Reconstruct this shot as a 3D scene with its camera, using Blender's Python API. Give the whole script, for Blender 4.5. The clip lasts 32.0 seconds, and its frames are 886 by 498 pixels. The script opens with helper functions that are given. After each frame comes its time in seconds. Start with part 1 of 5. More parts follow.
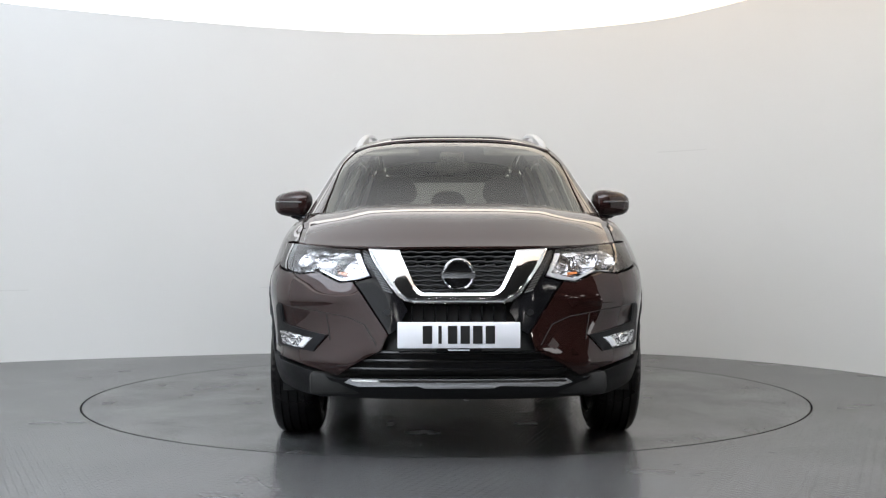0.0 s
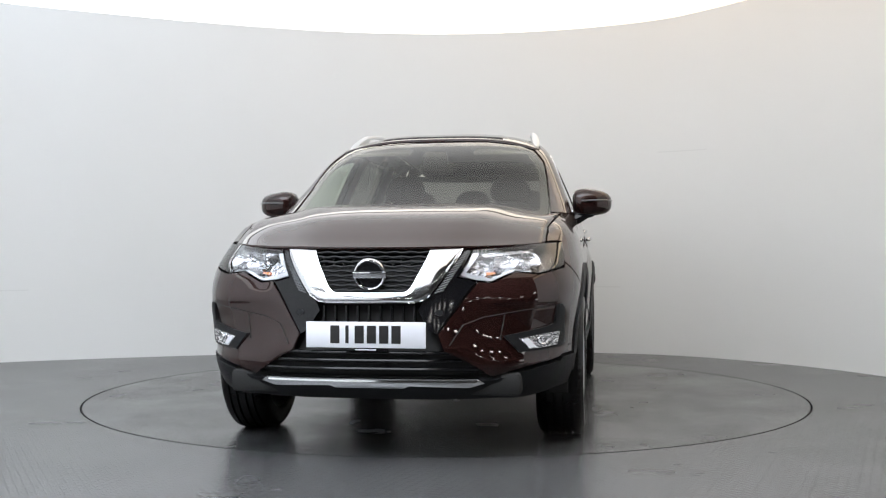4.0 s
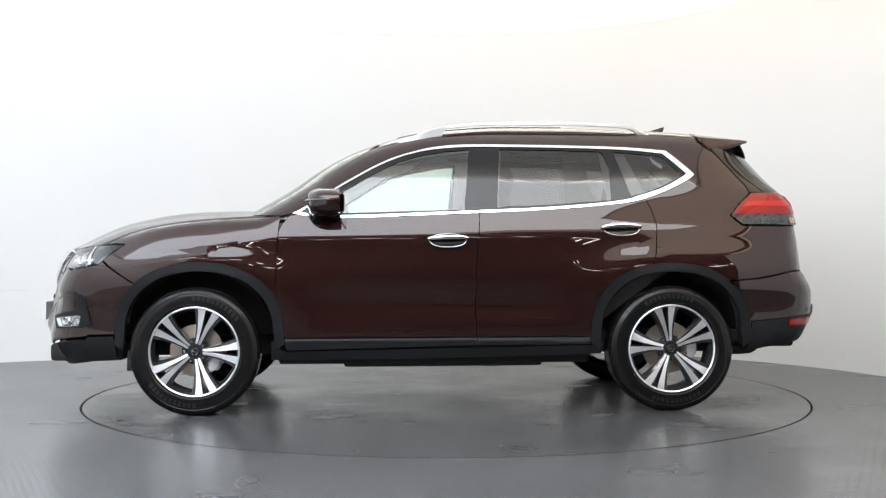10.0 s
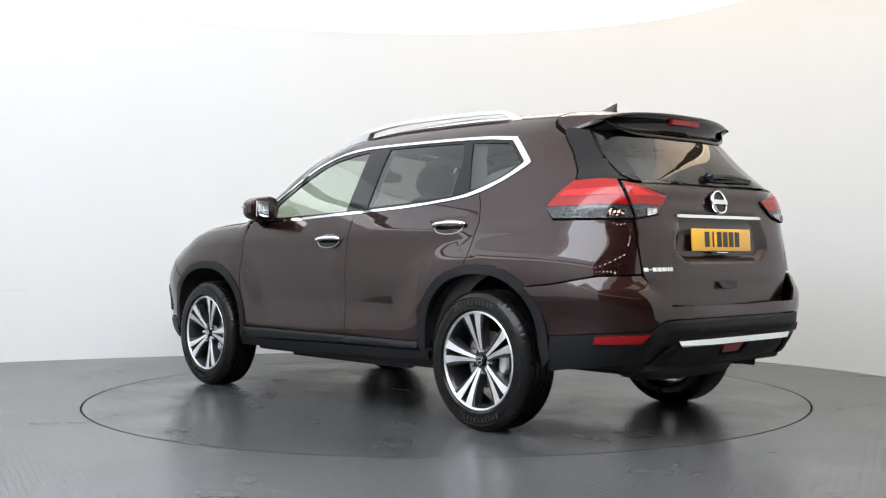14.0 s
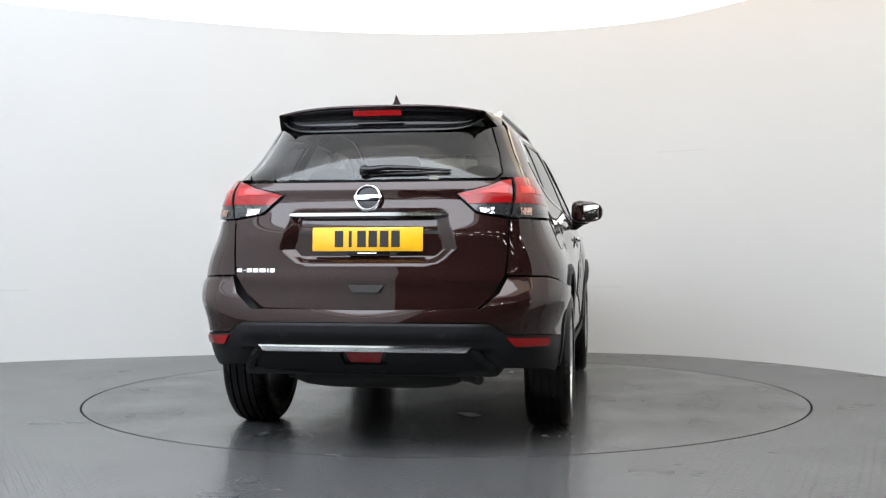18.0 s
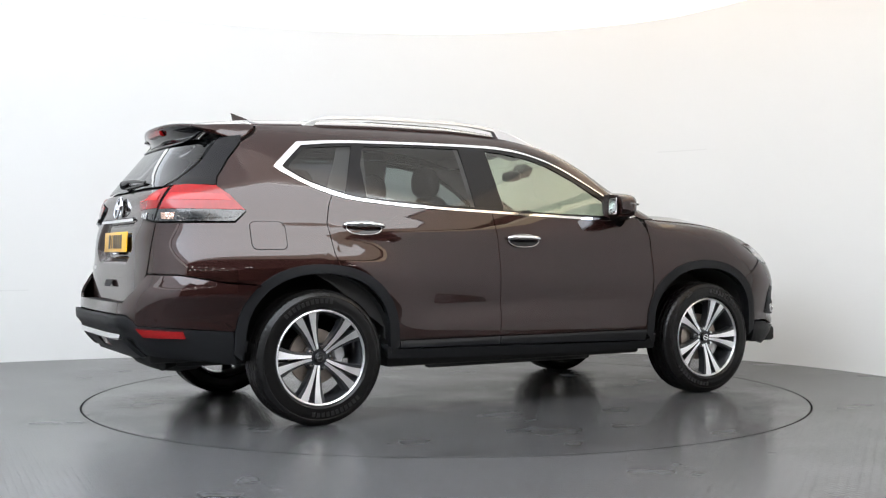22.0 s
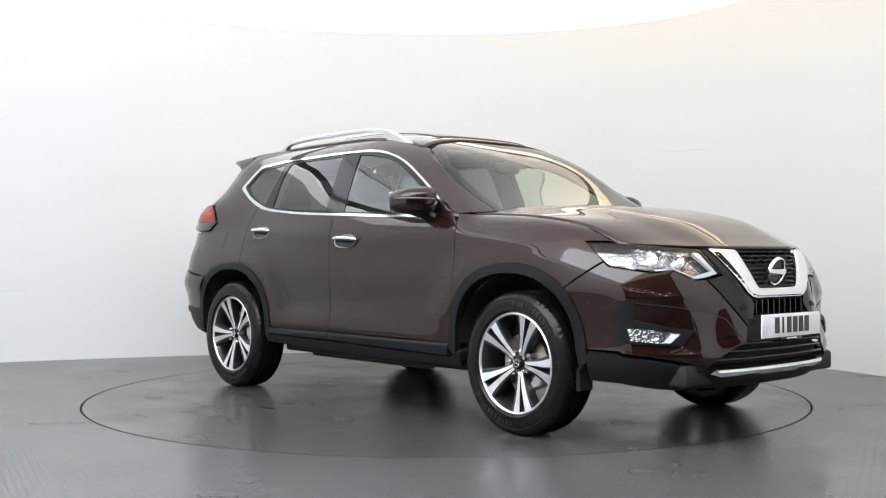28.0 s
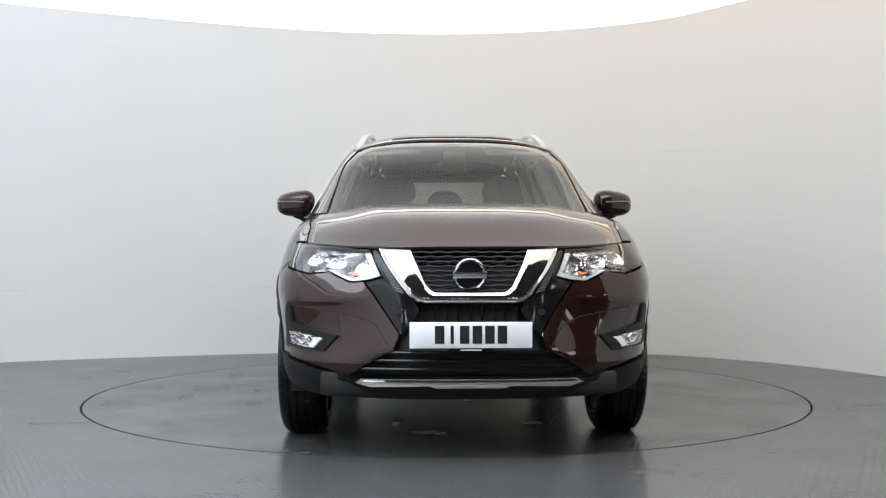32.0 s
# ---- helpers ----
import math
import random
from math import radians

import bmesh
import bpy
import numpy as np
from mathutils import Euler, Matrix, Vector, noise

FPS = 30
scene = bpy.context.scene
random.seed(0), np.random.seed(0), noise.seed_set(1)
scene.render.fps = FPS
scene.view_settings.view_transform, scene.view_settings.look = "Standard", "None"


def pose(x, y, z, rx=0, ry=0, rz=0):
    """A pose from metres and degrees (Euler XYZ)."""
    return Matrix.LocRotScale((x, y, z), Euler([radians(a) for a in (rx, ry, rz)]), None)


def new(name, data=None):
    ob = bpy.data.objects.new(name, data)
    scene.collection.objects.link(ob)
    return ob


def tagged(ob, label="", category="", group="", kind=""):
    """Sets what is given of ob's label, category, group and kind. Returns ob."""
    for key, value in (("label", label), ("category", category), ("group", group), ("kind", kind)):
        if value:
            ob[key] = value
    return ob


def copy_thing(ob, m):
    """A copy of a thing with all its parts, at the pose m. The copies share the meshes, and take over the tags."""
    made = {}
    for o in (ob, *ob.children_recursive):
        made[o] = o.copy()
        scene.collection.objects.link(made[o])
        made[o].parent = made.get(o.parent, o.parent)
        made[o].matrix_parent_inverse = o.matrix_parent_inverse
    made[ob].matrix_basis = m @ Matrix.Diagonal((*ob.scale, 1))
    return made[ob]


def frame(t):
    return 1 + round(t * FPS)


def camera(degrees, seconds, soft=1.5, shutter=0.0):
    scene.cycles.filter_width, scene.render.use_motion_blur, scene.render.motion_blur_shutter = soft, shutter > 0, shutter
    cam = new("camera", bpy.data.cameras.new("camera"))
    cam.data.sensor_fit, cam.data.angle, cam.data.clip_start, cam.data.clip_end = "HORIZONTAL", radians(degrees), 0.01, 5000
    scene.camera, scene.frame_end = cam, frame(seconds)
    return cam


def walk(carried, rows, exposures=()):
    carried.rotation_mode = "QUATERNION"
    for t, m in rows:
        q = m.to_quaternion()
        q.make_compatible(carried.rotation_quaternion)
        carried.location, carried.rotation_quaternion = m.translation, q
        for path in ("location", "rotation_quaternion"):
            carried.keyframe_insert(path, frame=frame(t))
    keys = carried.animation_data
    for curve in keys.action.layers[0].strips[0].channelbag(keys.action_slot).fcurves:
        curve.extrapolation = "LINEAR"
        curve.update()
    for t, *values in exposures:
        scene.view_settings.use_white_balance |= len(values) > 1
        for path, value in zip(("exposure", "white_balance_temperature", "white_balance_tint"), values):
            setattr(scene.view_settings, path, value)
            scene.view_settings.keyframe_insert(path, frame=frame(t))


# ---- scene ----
# ---- camera: it stands still before a turntable ----
cam = camera(44.53, 32.0, soft=1.2)
EYE = pose(0.0, -7.041, 0.906, 90.22, 0.098, 0.142)
walk(cam, [(0, EYE), (32, EYE)],
     exposures=[(0, 0.0), (4, 0.0), (6, 0.02), (9, 0.42), (13, 0.40), (16, 0.17), (19, 0.18), (23, 0.4), (27, 0.38), (28, 0.32), (30, 0.1), (32, 0.0)])

# ---- light ----
world = bpy.data.worlds.new("studio_world")
scene.world = world
world.use_nodes = True
world.node_tree.nodes["Background"].inputs[0].default_value = (0.5, 0.52, 0.55, 1)
world.node_tree.nodes["Background"].inputs[1].default_value = 0.15
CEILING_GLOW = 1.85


# ---- materials ----
def nodes_of(m):
    m.use_nodes = True
    t = m.node_tree
    return t.nodes, t.links, t.nodes["Principled BSDF"]


def mat(name, color, rough=0.5, metal=0.0, coat=0.0, vary=0.12, scale=8.0, bump=0.0, bscale=300.0, rvary=0.0, spec=0.5):
    """A surface with broad stains, a fine grain, uneven gloss and fine relief."""
    m = bpy.data.materials.new(name)
    n, l, b = nodes_of(m)
    tc = n.new("ShaderNodeTexCoord")
    big = n.new("ShaderNodeTexNoise")
    big.inputs["Scale"].default_value, big.inputs["Detail"].default_value = scale, 6
    l.new(tc.outputs["Object"], big.inputs["Vector"])
    ramp = n.new("ShaderNodeMapRange")
    ramp.inputs["To Min"].default_value, ramp.inputs["To Max"].default_value = 1 - vary, 1 + vary
    l.new(big.outputs["Fac"], ramp.inputs["Value"])
    mix = n.new("ShaderNodeVectorMath")
    mix.operation = "SCALE"
    mix.inputs[0].default_value = color
    l.new(ramp.outputs["Result"], mix.inputs["Scale"])
    l.new(mix.outputs["Vector"], b.inputs["Base Color"])
    b.inputs["Roughness"].default_value, b.inputs["Metallic"].default_value = rough, metal
    b.inputs["Coat Weight"].default_value, b.inputs["Coat Roughness"].default_value = coat, 0.02
    b.inputs["Specular IOR Level"].default_value = spec
    if rvary:
        rr = n.new("ShaderNodeMapRange")
        rr.inputs["To Min"].default_value, rr.inputs["To Max"].default_value = rough - rvary, rough + rvary
        l.new(big.outputs["Fac"], rr.inputs["Value"])
        l.new(rr.outputs["Result"], b.inputs["Roughness"])
    if bump:
        fine = n.new("ShaderNodeTexNoise")
        fine.inputs["Scale"].default_value, fine.inputs["Detail"].default_value = bscale, 3
        l.new(tc.outputs["Object"], fine.inputs["Vector"])
        bp = n.new("ShaderNodeBump")
        bp.inputs["Strength"].default_value, bp.inputs["Distance"].default_value = bump, 0.002
        l.new(fine.outputs["Fac"], bp.inputs["Height"])
        l.new(bp.outputs["Normal"], b.inputs["Normal"])
    return m


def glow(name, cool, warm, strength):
    """Emission for lit diffusers and the ceiling's added glow, cool to warm white along x."""
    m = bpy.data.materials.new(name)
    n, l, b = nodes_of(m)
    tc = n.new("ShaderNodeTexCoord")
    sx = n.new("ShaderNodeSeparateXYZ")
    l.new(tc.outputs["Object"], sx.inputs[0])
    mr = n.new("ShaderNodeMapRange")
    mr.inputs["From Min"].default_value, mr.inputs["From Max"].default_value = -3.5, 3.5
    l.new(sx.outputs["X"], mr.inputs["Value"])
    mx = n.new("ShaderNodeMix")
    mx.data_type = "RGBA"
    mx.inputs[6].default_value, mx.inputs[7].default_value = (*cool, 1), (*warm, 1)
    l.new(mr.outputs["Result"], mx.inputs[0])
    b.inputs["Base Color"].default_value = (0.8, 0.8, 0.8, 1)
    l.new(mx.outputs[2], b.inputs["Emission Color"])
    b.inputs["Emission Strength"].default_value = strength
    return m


def glass(name, color, gloss=0.0, ior=0.07):
    """A thin pane: tinted see-through with a sharp reflection."""
    m = bpy.data.materials.new(name)
    n, l, b = nodes_of(m)
    out = n["Material Output"]
    n.remove(b)
    tr = n.new("ShaderNodeBsdfTransparent")
    tr.inputs["Color"].default_value = (*color, 1)
    gl = n.new("ShaderNodeBsdfGlossy")
    gl.inputs["Roughness"].default_value = gloss
    lw = n.new("ShaderNodeLayerWeight")
    lw.inputs["Blend"].default_value = 0.5
    pw = n.new("ShaderNodeMath")
    pw.operation = "POWER"
    pw.inputs[1].default_value = 3.6
    l.new(lw.outputs["Facing"], pw.inputs[0])
    fr = n.new("ShaderNodeMath")
    fr.operation = "MULTIPLY_ADD"
    fr.inputs[1].default_value, fr.inputs[2].default_value = 0.92, ior
    l.new(pw.outputs[0], fr.inputs[0])
    mx = n.new("ShaderNodeMixShader")
    l.new(fr.outputs[0], mx.inputs[0])
    l.new(tr.outputs[0], mx.inputs[1])
    l.new(gl.outputs[0], mx.inputs[2])
    l.new(mx.outputs[0], out.inputs["Surface"])
    return m


PAINT = mat("brown_metallic_paint", (0.0185, 0.0066, 0.0056), 0.40, 0.45, 1.0, 0.06, 900.0, spec=0.04)
PAINT.node_tree.nodes["Principled BSDF"].inputs["Coat IOR"].default_value = 1.48
PLASTIC = mat("black_textured_plastic", (0.0105, 0.011, 0.0122), 0.46, 0, 0, 0.15, 30.0, 0.25, 900.0, spec=0.17)
GLOSSBLACK = mat("gloss_black", (0.006, 0.006, 0.007), 0.08, 0, 0.0, 0.05, 20.0, spec=0.3)
DARK = mat("underbody_black", (0.010, 0.010, 0.010), 0.8, 0, 0, 0.3, 12.0, 0.3, 60.0)
CHROME = mat("chrome", (0.78, 0.79, 0.81), 0.06, 1.0, 0, 0.02, 30.0)
SATIN = mat("satin_aluminium", (0.62, 0.63, 0.65), 0.28, 1.0, 0, 0.04, 30.0)
RUBBER = mat("tyre_rubber", (0.0065, 0.0062, 0.0062), 0.22, 0, 0, 0.2, 14.0, rvary=0.05, spec=0.20)
MACHINED = mat("machined_alloy", (0.90, 0.90, 0.91), 0.38, 1.0, 0.2, 0.05, 60.0)
RIMDARK = mat("dark_rim_paint", (0.022, 0.023, 0.026), 0.30, 0.3, 0.5, 0.1, 30.0)
STEEL = mat("brake_steel", (0.42, 0.36, 0.31), 0.34, 0.9, 0, 0.2, 40.0)
CAST = mat("cast_grey", (0.52, 0.52, 0.53), 0.42, 0.6, 0, 0.2, 40.0)
SEAT = mat("dark_seat_cloth", (0.020, 0.020, 0.021), 0.85, 0, 0, 0.2, 40.0, 0.3, 500.0)
TRIM = mat("interior_dark_trim", (0.028, 0.027, 0.026), 0.65, 0, 0, 0.15, 30.0, 0.2, 500.0)
HEADLINER = mat("beige_headliner", (0.50, 0.48, 0.43), 0.9, 0, 0, 0.05, 30.0)
WINDSCREEN = glass("windscreen_glass", (0.66, 0.66, 0.54), 0.0, 0.03)
SIDEGLASS = glass("clear_green_glass", (0.70, 0.83, 0.77), 0.0, 0.09)
PRIVACY = glass("privacy_glass", (0.24, 0.25, 0.265), 0.0, 0.06)
REARGLASS = glass("rear_privacy_glass", (0.22, 0.23, 0.245), 0.0, 0.06)
LENS = glass("lamp_lens", (0.93, 0.94, 0.95), 0.0, 0.05)
ROOFGLASS = mat("black_roof_glass", (0.008, 0.008, 0.009), 0.05, 0, 0.5, 0.05, 4.0)
DARKROOM = mat("dark_room_paint", (0.035, 0.033, 0.032), 0.8, 0, 0, 0.2, 2.0)
PLATEWHITE = mat("white_plate", (0.76, 0.77, 0.82), 0.25, 0, 0.4, 0.02, 30.0)
PLATEYELLOW = mat("yellow_plate", (0.78, 0.42, 0.012), 0.3, 0, 0.4, 0.03, 30.0)
INK = mat("black_ink", (0.012, 0.012, 0.012), 0.4)
REDLENS = mat("red_lens", (0.235, 0.004, 0.005), 0.12, 0, 0.4, 0.25, 60.0, spec=0.25)
def facets(name, color, scale, rough=0.1):
    """Pressed bright metal with many small dimples."""
    m = bpy.data.materials.new(name)
    n, l, b = nodes_of(m)
    tc = n.new("ShaderNodeTexCoord")
    vo = n.new("ShaderNodeTexVoronoi")
    vo.inputs["Scale"].default_value = scale
    l.new(tc.outputs["Object"], vo.inputs["Vector"])
    no = n.new("ShaderNodeTexNoise")
    no.inputs["Scale"].default_value, no.inputs["Detail"].default_value = scale * 0.45, 4
    l.new(tc.outputs["Object"], no.inputs["Vector"])
    mr = n.new("ShaderNodeMapRange")
    for k, v in (("From Min", 0.35), ("From Max", 0.65), ("To Min", 0.42), ("To Max", 1.15)):
        mr.inputs[k].default_value = v
    l.new(no.outputs["Fac"], mr.inputs["Value"])
    sc = n.new("ShaderNodeVectorMath")
    sc.operation = "SCALE"
    sc.inputs[0].default_value = color
    l.new(mr.outputs["Result"], sc.inputs["Scale"])
    l.new(sc.outputs["Vector"], b.inputs["Base Color"])
    bp = n.new("ShaderNodeBump")
    bp.inputs["Strength"].default_value, bp.inputs["Distance"].default_value = 0.8, 0.006
    l.new(vo.outputs["Distance"], bp.inputs["Height"])
    l.new(bp.outputs["Normal"], b.inputs["Normal"])
    b.inputs["Metallic"].default_value, b.inputs["Roughness"].default_value = 1.0, rough
    return m


FACETS = facets("dimpled_reflector", (0.72, 0.73, 0.76), 85.0, 0.16)
AMBERCHROME = facets("amber_dimpled_reflector", (0.62, 0.42, 0.34), 60.0)
LAMPBOWL = facets("dark_lamp_bowl", (0.44, 0.44, 0.46), 60.0, 0.26)
TAILCLEAR = mat("smoked_ribbed_lens", (0.026, 0.028, 0.030), 0.16, 0.2, 0.5, 0.6, 70.0, 0.2, 60.0)
SMOKE = mat("smoked_lens", (0.10, 0.10, 0.105), 0.12, 0.2, 1.0, 0.3, 90.0)
REFLECTOR = mat("lamp_reflector", (0.80, 0.81, 0.83), 0.12, 1.0, 0, 0.25, 60.0, 0.6, 45.0)
AMBER = mat("amber_bulb", (0.55, 0.16, 0.03), 0.2, 0, 0.5)


# ---- mesh helpers ----
def tab(*pairs):
    """A smooth curve through (position, value) pairs that never overshoots."""
    xs, ys = np.array(pairs[0::2], float), np.array(pairs[1::2], float)
    h, d = np.diff(xs), np.diff(ys) / np.diff(xs)
    m = np.zeros(len(xs))
    m[0], m[-1] = d[0], d[-1]
    for i in range(1, len(xs) - 1):
        if d[i - 1] * d[i] > 0:
            a, b = 2 * h[i] + h[i - 1], h[i] + 2 * h[i - 1]
            m[i] = (a + b) / (a / d[i - 1] + b / d[i])

    def f(x):
        x = np.asarray(x, float)
        q = np.clip(x, xs[0], xs[-1])
        i = np.clip(np.searchsorted(xs, q) - 1, 0, len(h) - 1)
        t = (q - xs[i]) / h[i]
        v = (2 * t**3 - 3 * t**2 + 1) * ys[i] + (t**3 - 2 * t**2 + t) * h[i] * m[i] + (3 * t**2 - 2 * t**3) * ys[i + 1] + (t**3 - t**2) * h[i] * m[i + 1]
        return v + np.where(x < xs[0], (x - xs[0]) * m[0], 0) + np.where(x > xs[-1], (x - xs[-1]) * m[-1], 0)
    return f


def step(a, b, x):
    t = np.clip((np.asarray(x, float) - a) / (b - a), 0, 1)
    return t * t * (3 - 2 * t)


def link(name, me, material, parent=None, label=""):
    ob = new(name, me)
    if material:
        me.materials.append(material)
    if parent:
        ob.parent = parent
    if label:
        ob["label"] = label
    return ob


def part(name, bm, material, parent=None, label="", smooth=True):
    """Links a bmesh as one mesh object under a thing or a part."""
    me = bpy.data.meshes.new(name)
    bm.to_mesh(me)
    bm.free()
    if smooth:
        me.polygons.foreach_set("use_smooth", [True] * len(me.polygons))
        me.set_sharp_from_angle(angle=radians(35))
    return link(name, me, material, parent, label)


def box(bm, cx, cy, cz, sx, sy, sz, bevel=0.0, turn=None):
    m = Matrix.Translation((cx, cy, cz)) @ (turn or Matrix()) @ Matrix.Diagonal((sx, sy, sz, 1))
    vs = bmesh.ops.create_cube(bm, size=1, matrix=m)["verts"]
    if bevel:
        es = list({e for v in vs for e in v.link_edges})
        bmesh.ops.bevel(bm, geom=es, offset=bevel, segments=2, affect="EDGES", profile=0.5)
    return bm


def rod(bm, path, radius, sides=10, closed=False):
    """A tube along a path; radius may be one number or one for each point."""
    n = len(path)
    rings = []
    pts = [Vector(q) for q in path]
    for i, q in enumerate(pts):
        a, b = (pts[i - 1] if i or closed else q), (pts[(i + 1) % n] if i < n - 1 or closed else q)
        z = (b - a).normalized()
        ref = Vector((0, 0, 1)) if abs(z.z) < 0.9 else Vector((1, 0, 0))
        x = z.cross(ref).normalized()
        y = z.cross(x)
        r = radius[i] if isinstance(radius, (list, tuple)) else radius
        rings.append([bm.verts.new(q + (x * math.cos(t) + y * math.sin(t)) * r) for t in [k * math.tau / sides for k in range(sides)]])
    for i in range(n if closed else n - 1):
        a, b = rings[i], rings[(i + 1) % n]
        for k in range(sides):
            bm.faces.new((a[k], a[(k + 1) % sides], b[(k + 1) % sides], b[k]))
    if not closed:
        bm.faces.new(rings[0])
        bm.faces.new(rings[-1][::-1])
    bmesh.ops.recalc_face_normals(bm, faces=bm.faces)
    return bm


def lathe(bm, profile, seg=64, axis="y", close=False):
    """Turns (radius, height) pairs about an axis."""
    rows = []
    for r, h in profile:
        row = []
        for k in range(seg):
            a = k * math.tau / seg
            c, s = r * math.cos(a), r * math.sin(a)
            row.append(bm.verts.new((c, h, s) if axis == "y" else (c, s, h)))
        rows.append(row)
    for i in range(len(rows) if close else len(rows) - 1):
        a, b = rows[i], rows[(i + 1) % len(rows)]
        for k in range(seg):
            bm.faces.new((a[k], a[(k + 1) % seg], b[(k + 1) % seg], b[k]))
    bmesh.ops.recalc_face_normals(bm, faces=bm.faces)
    return bm


def prism(bm, outline, lo, hi, axis="z", bevel=0.0):
    """A flat shape given by 2D points, with a thickness from lo to hi along an axis."""
    def p(u, v, w):
        return {"z": (u, v, w), "x": (w, u, v), "y": (u, w, v)}[axis]
    a = [bm.verts.new(p(u, v, lo)) for u, v in outline]
    b = [bm.verts.new(p(u, v, hi)) for u, v in outline]
    fs = [bm.faces.new(a), bm.faces.new(b)]
    for i in range(len(a)):
        j = (i + 1) % len(a)
        fs.append(bm.faces.new((a[i], a[j], b[j], b[i])))
    bmesh.ops.recalc_face_normals(bm, faces=fs)
    if bevel:
        bmesh.ops.bevel(bm, geom=list({e for f in fs for e in f.edges}), offset=bevel, segments=2, affect="EDGES", profile=0.5)
    return bm


# ---- the car's outer form: forward is +x, its left is +y ----
SIDE_Y = tab(0.22, 0.80, 0.30, 0.845, 0.38, 0.872, 0.46, 0.880, 0.56, 0.884, 0.68, 0.894, 0.78, 0.900, 0.88, 0.895, 0.98, 0.873, 1.05, 0.853,
             1.10, 0.836, 1.15, 0.818, 1.22, 0.792, 1.30, 0.758, 1.40, 0.715, 1.50, 0.667, 1.55, 0.636, 1.60, 0.590, 1.64, 0.52)
WING_Y = tab(0.22, 0.80, 0.30, 0.845, 0.38, 0.872, 0.46, 0.880, 0.56, 0.884, 0.68, 0.894, 0.78, 0.900, 0.88, 0.895, 0.95, 0.880, 1.00, 0.864, 1.04, 0.845, 1.07, 0.824, 1.09, 0.803,
             1.105, 0.776, 1.115, 0.740, 1.12, 0.70)
NOSE_X = tab(0.22, 2.16, 0.27, 2.22, 0.32, 2.27, 0.38, 2.30, 0.42, 2.305, 0.50, 2.278, 0.58, 2.252, 0.68, 2.226, 0.75, 2.208, 0.82, 2.188, 0.88, 2.166, 0.93, 2.138, 0.97, 2.105, 1.02, 2.09, 1.10, 2.085)
NOSE_N = tab(0.22, 3.0, 0.42, 3.1, 0.58, 3.5, 0.75, 3.9, 0.85, 3.4, 0.95, 2.9, 1.05, 2.6)
SCREEN_X = tab(1.02, 1.36, 1.10, 1.20, 1.20, 1.01, 1.30, 0.845, 1.43, 0.665, 1.55, 0.425, 1.61, 0.23, 1.66, 0.0)
TAIL_X = tab(0.28, -2.14, 0.34, -2.20, 0.42, -2.275, 0.50, -2.312, 0.58, -2.320, 0.64, -2.308, 0.70, -2.275, 0.76, -2.245, 0.85, -2.229, 0.98, -2.225, 1.08, -2.196, 1.16, -2.172, 1.24, -2.155, 1.30, -2.130,
             1.43, -2.040, 1.55, -1.935, 1.62, -1.86)
TAIL_N = tab(0.28, 4.0, 0.58, 4.6, 0.76, 5.2, 0.98, 5.2, 1.08, 6.5, 1.16, 8.0, 1.24, 6.0, 1.32, 3.8, 1.46, 3.2, 1.55, 3.3)
BONNET_EDGE = tab(0.80, 1.135, 0.95, 1.122, 1.1, 1.112, 1.35, 1.095, 1.6, 1.06, 1.75, 1.025, 1.9, 1.015, 2.6, 1.015)
BONNET_MID = tab(0.95, 1.150, 1.10, 1.155, 1.34, 1.150, 1.52, 1.136, 1.69, 1.108, 1.87, 1.062, 2.01, 1.000, 2.11, 0.950, 2.165, 0.925)
BONNET_SIDE = tab(0.95, 1.122, 1.1, 1.112, 1.35, 1.095, 1.6, 1.06, 1.75, 1.018, 1.90, 0.955)
ROOF_MID = tab(-2.05, 1.615, -1.95, 1.628, -1.71, 1.655, -1.49, 1.669, -1.13, 1.685, -0.78, 1.695, -0.425, 1.692, -0.07, 1.668, 0.14, 1.636, 0.30, 1.592, 0.43, 1.545)


def faired(f, lo, hi, sigma):
    """The same curve with its bends evened out."""
    xs = np.arange(lo - 4 * sigma, hi + 4 * sigma, 0.004)
    k = np.exp(-0.5 * (np.arange(-3 * sigma, 3 * sigma + 1e-9, 0.004) / sigma)**2)
    ys = np.convolve(np.pad(f(xs), len(k) // 2, mode="edge"), k / k.sum(), "valid")[:len(xs)]
    keep = (xs >= lo) & (xs <= hi)
    return tab(*[v for q in list(zip(xs[keep], ys[keep]))[::3] for v in q])


SIDE_Y = faired(SIDE_Y, 0.20, 1.66, 0.035)
WING_Y = faired(WING_Y, 0.20, 1.13, 0.012)
NOSE_X = faired(NOSE_X, 0.20, 1.12, 0.022)
NOSE_N = faired(NOSE_N, 0.20, 1.12, 0.05)
TAIL_X = faired(TAIL_X, 0.26, 1.66, 0.020)
TAIL_N = faired(TAIL_N, 0.26, 1.66, 0.03)
SCREEN_X = faired(SCREEN_X, 1.00, 1.68, 0.03)
FAN, TURN = 1.35, 0.75
END = FAN + TURN * math.pi / 2


def power(a, b, n, A, B):
    r = (np.abs(a / A)**n + np.abs(b / B)**n)**(-1.0 / n)
    return r * a, r * b


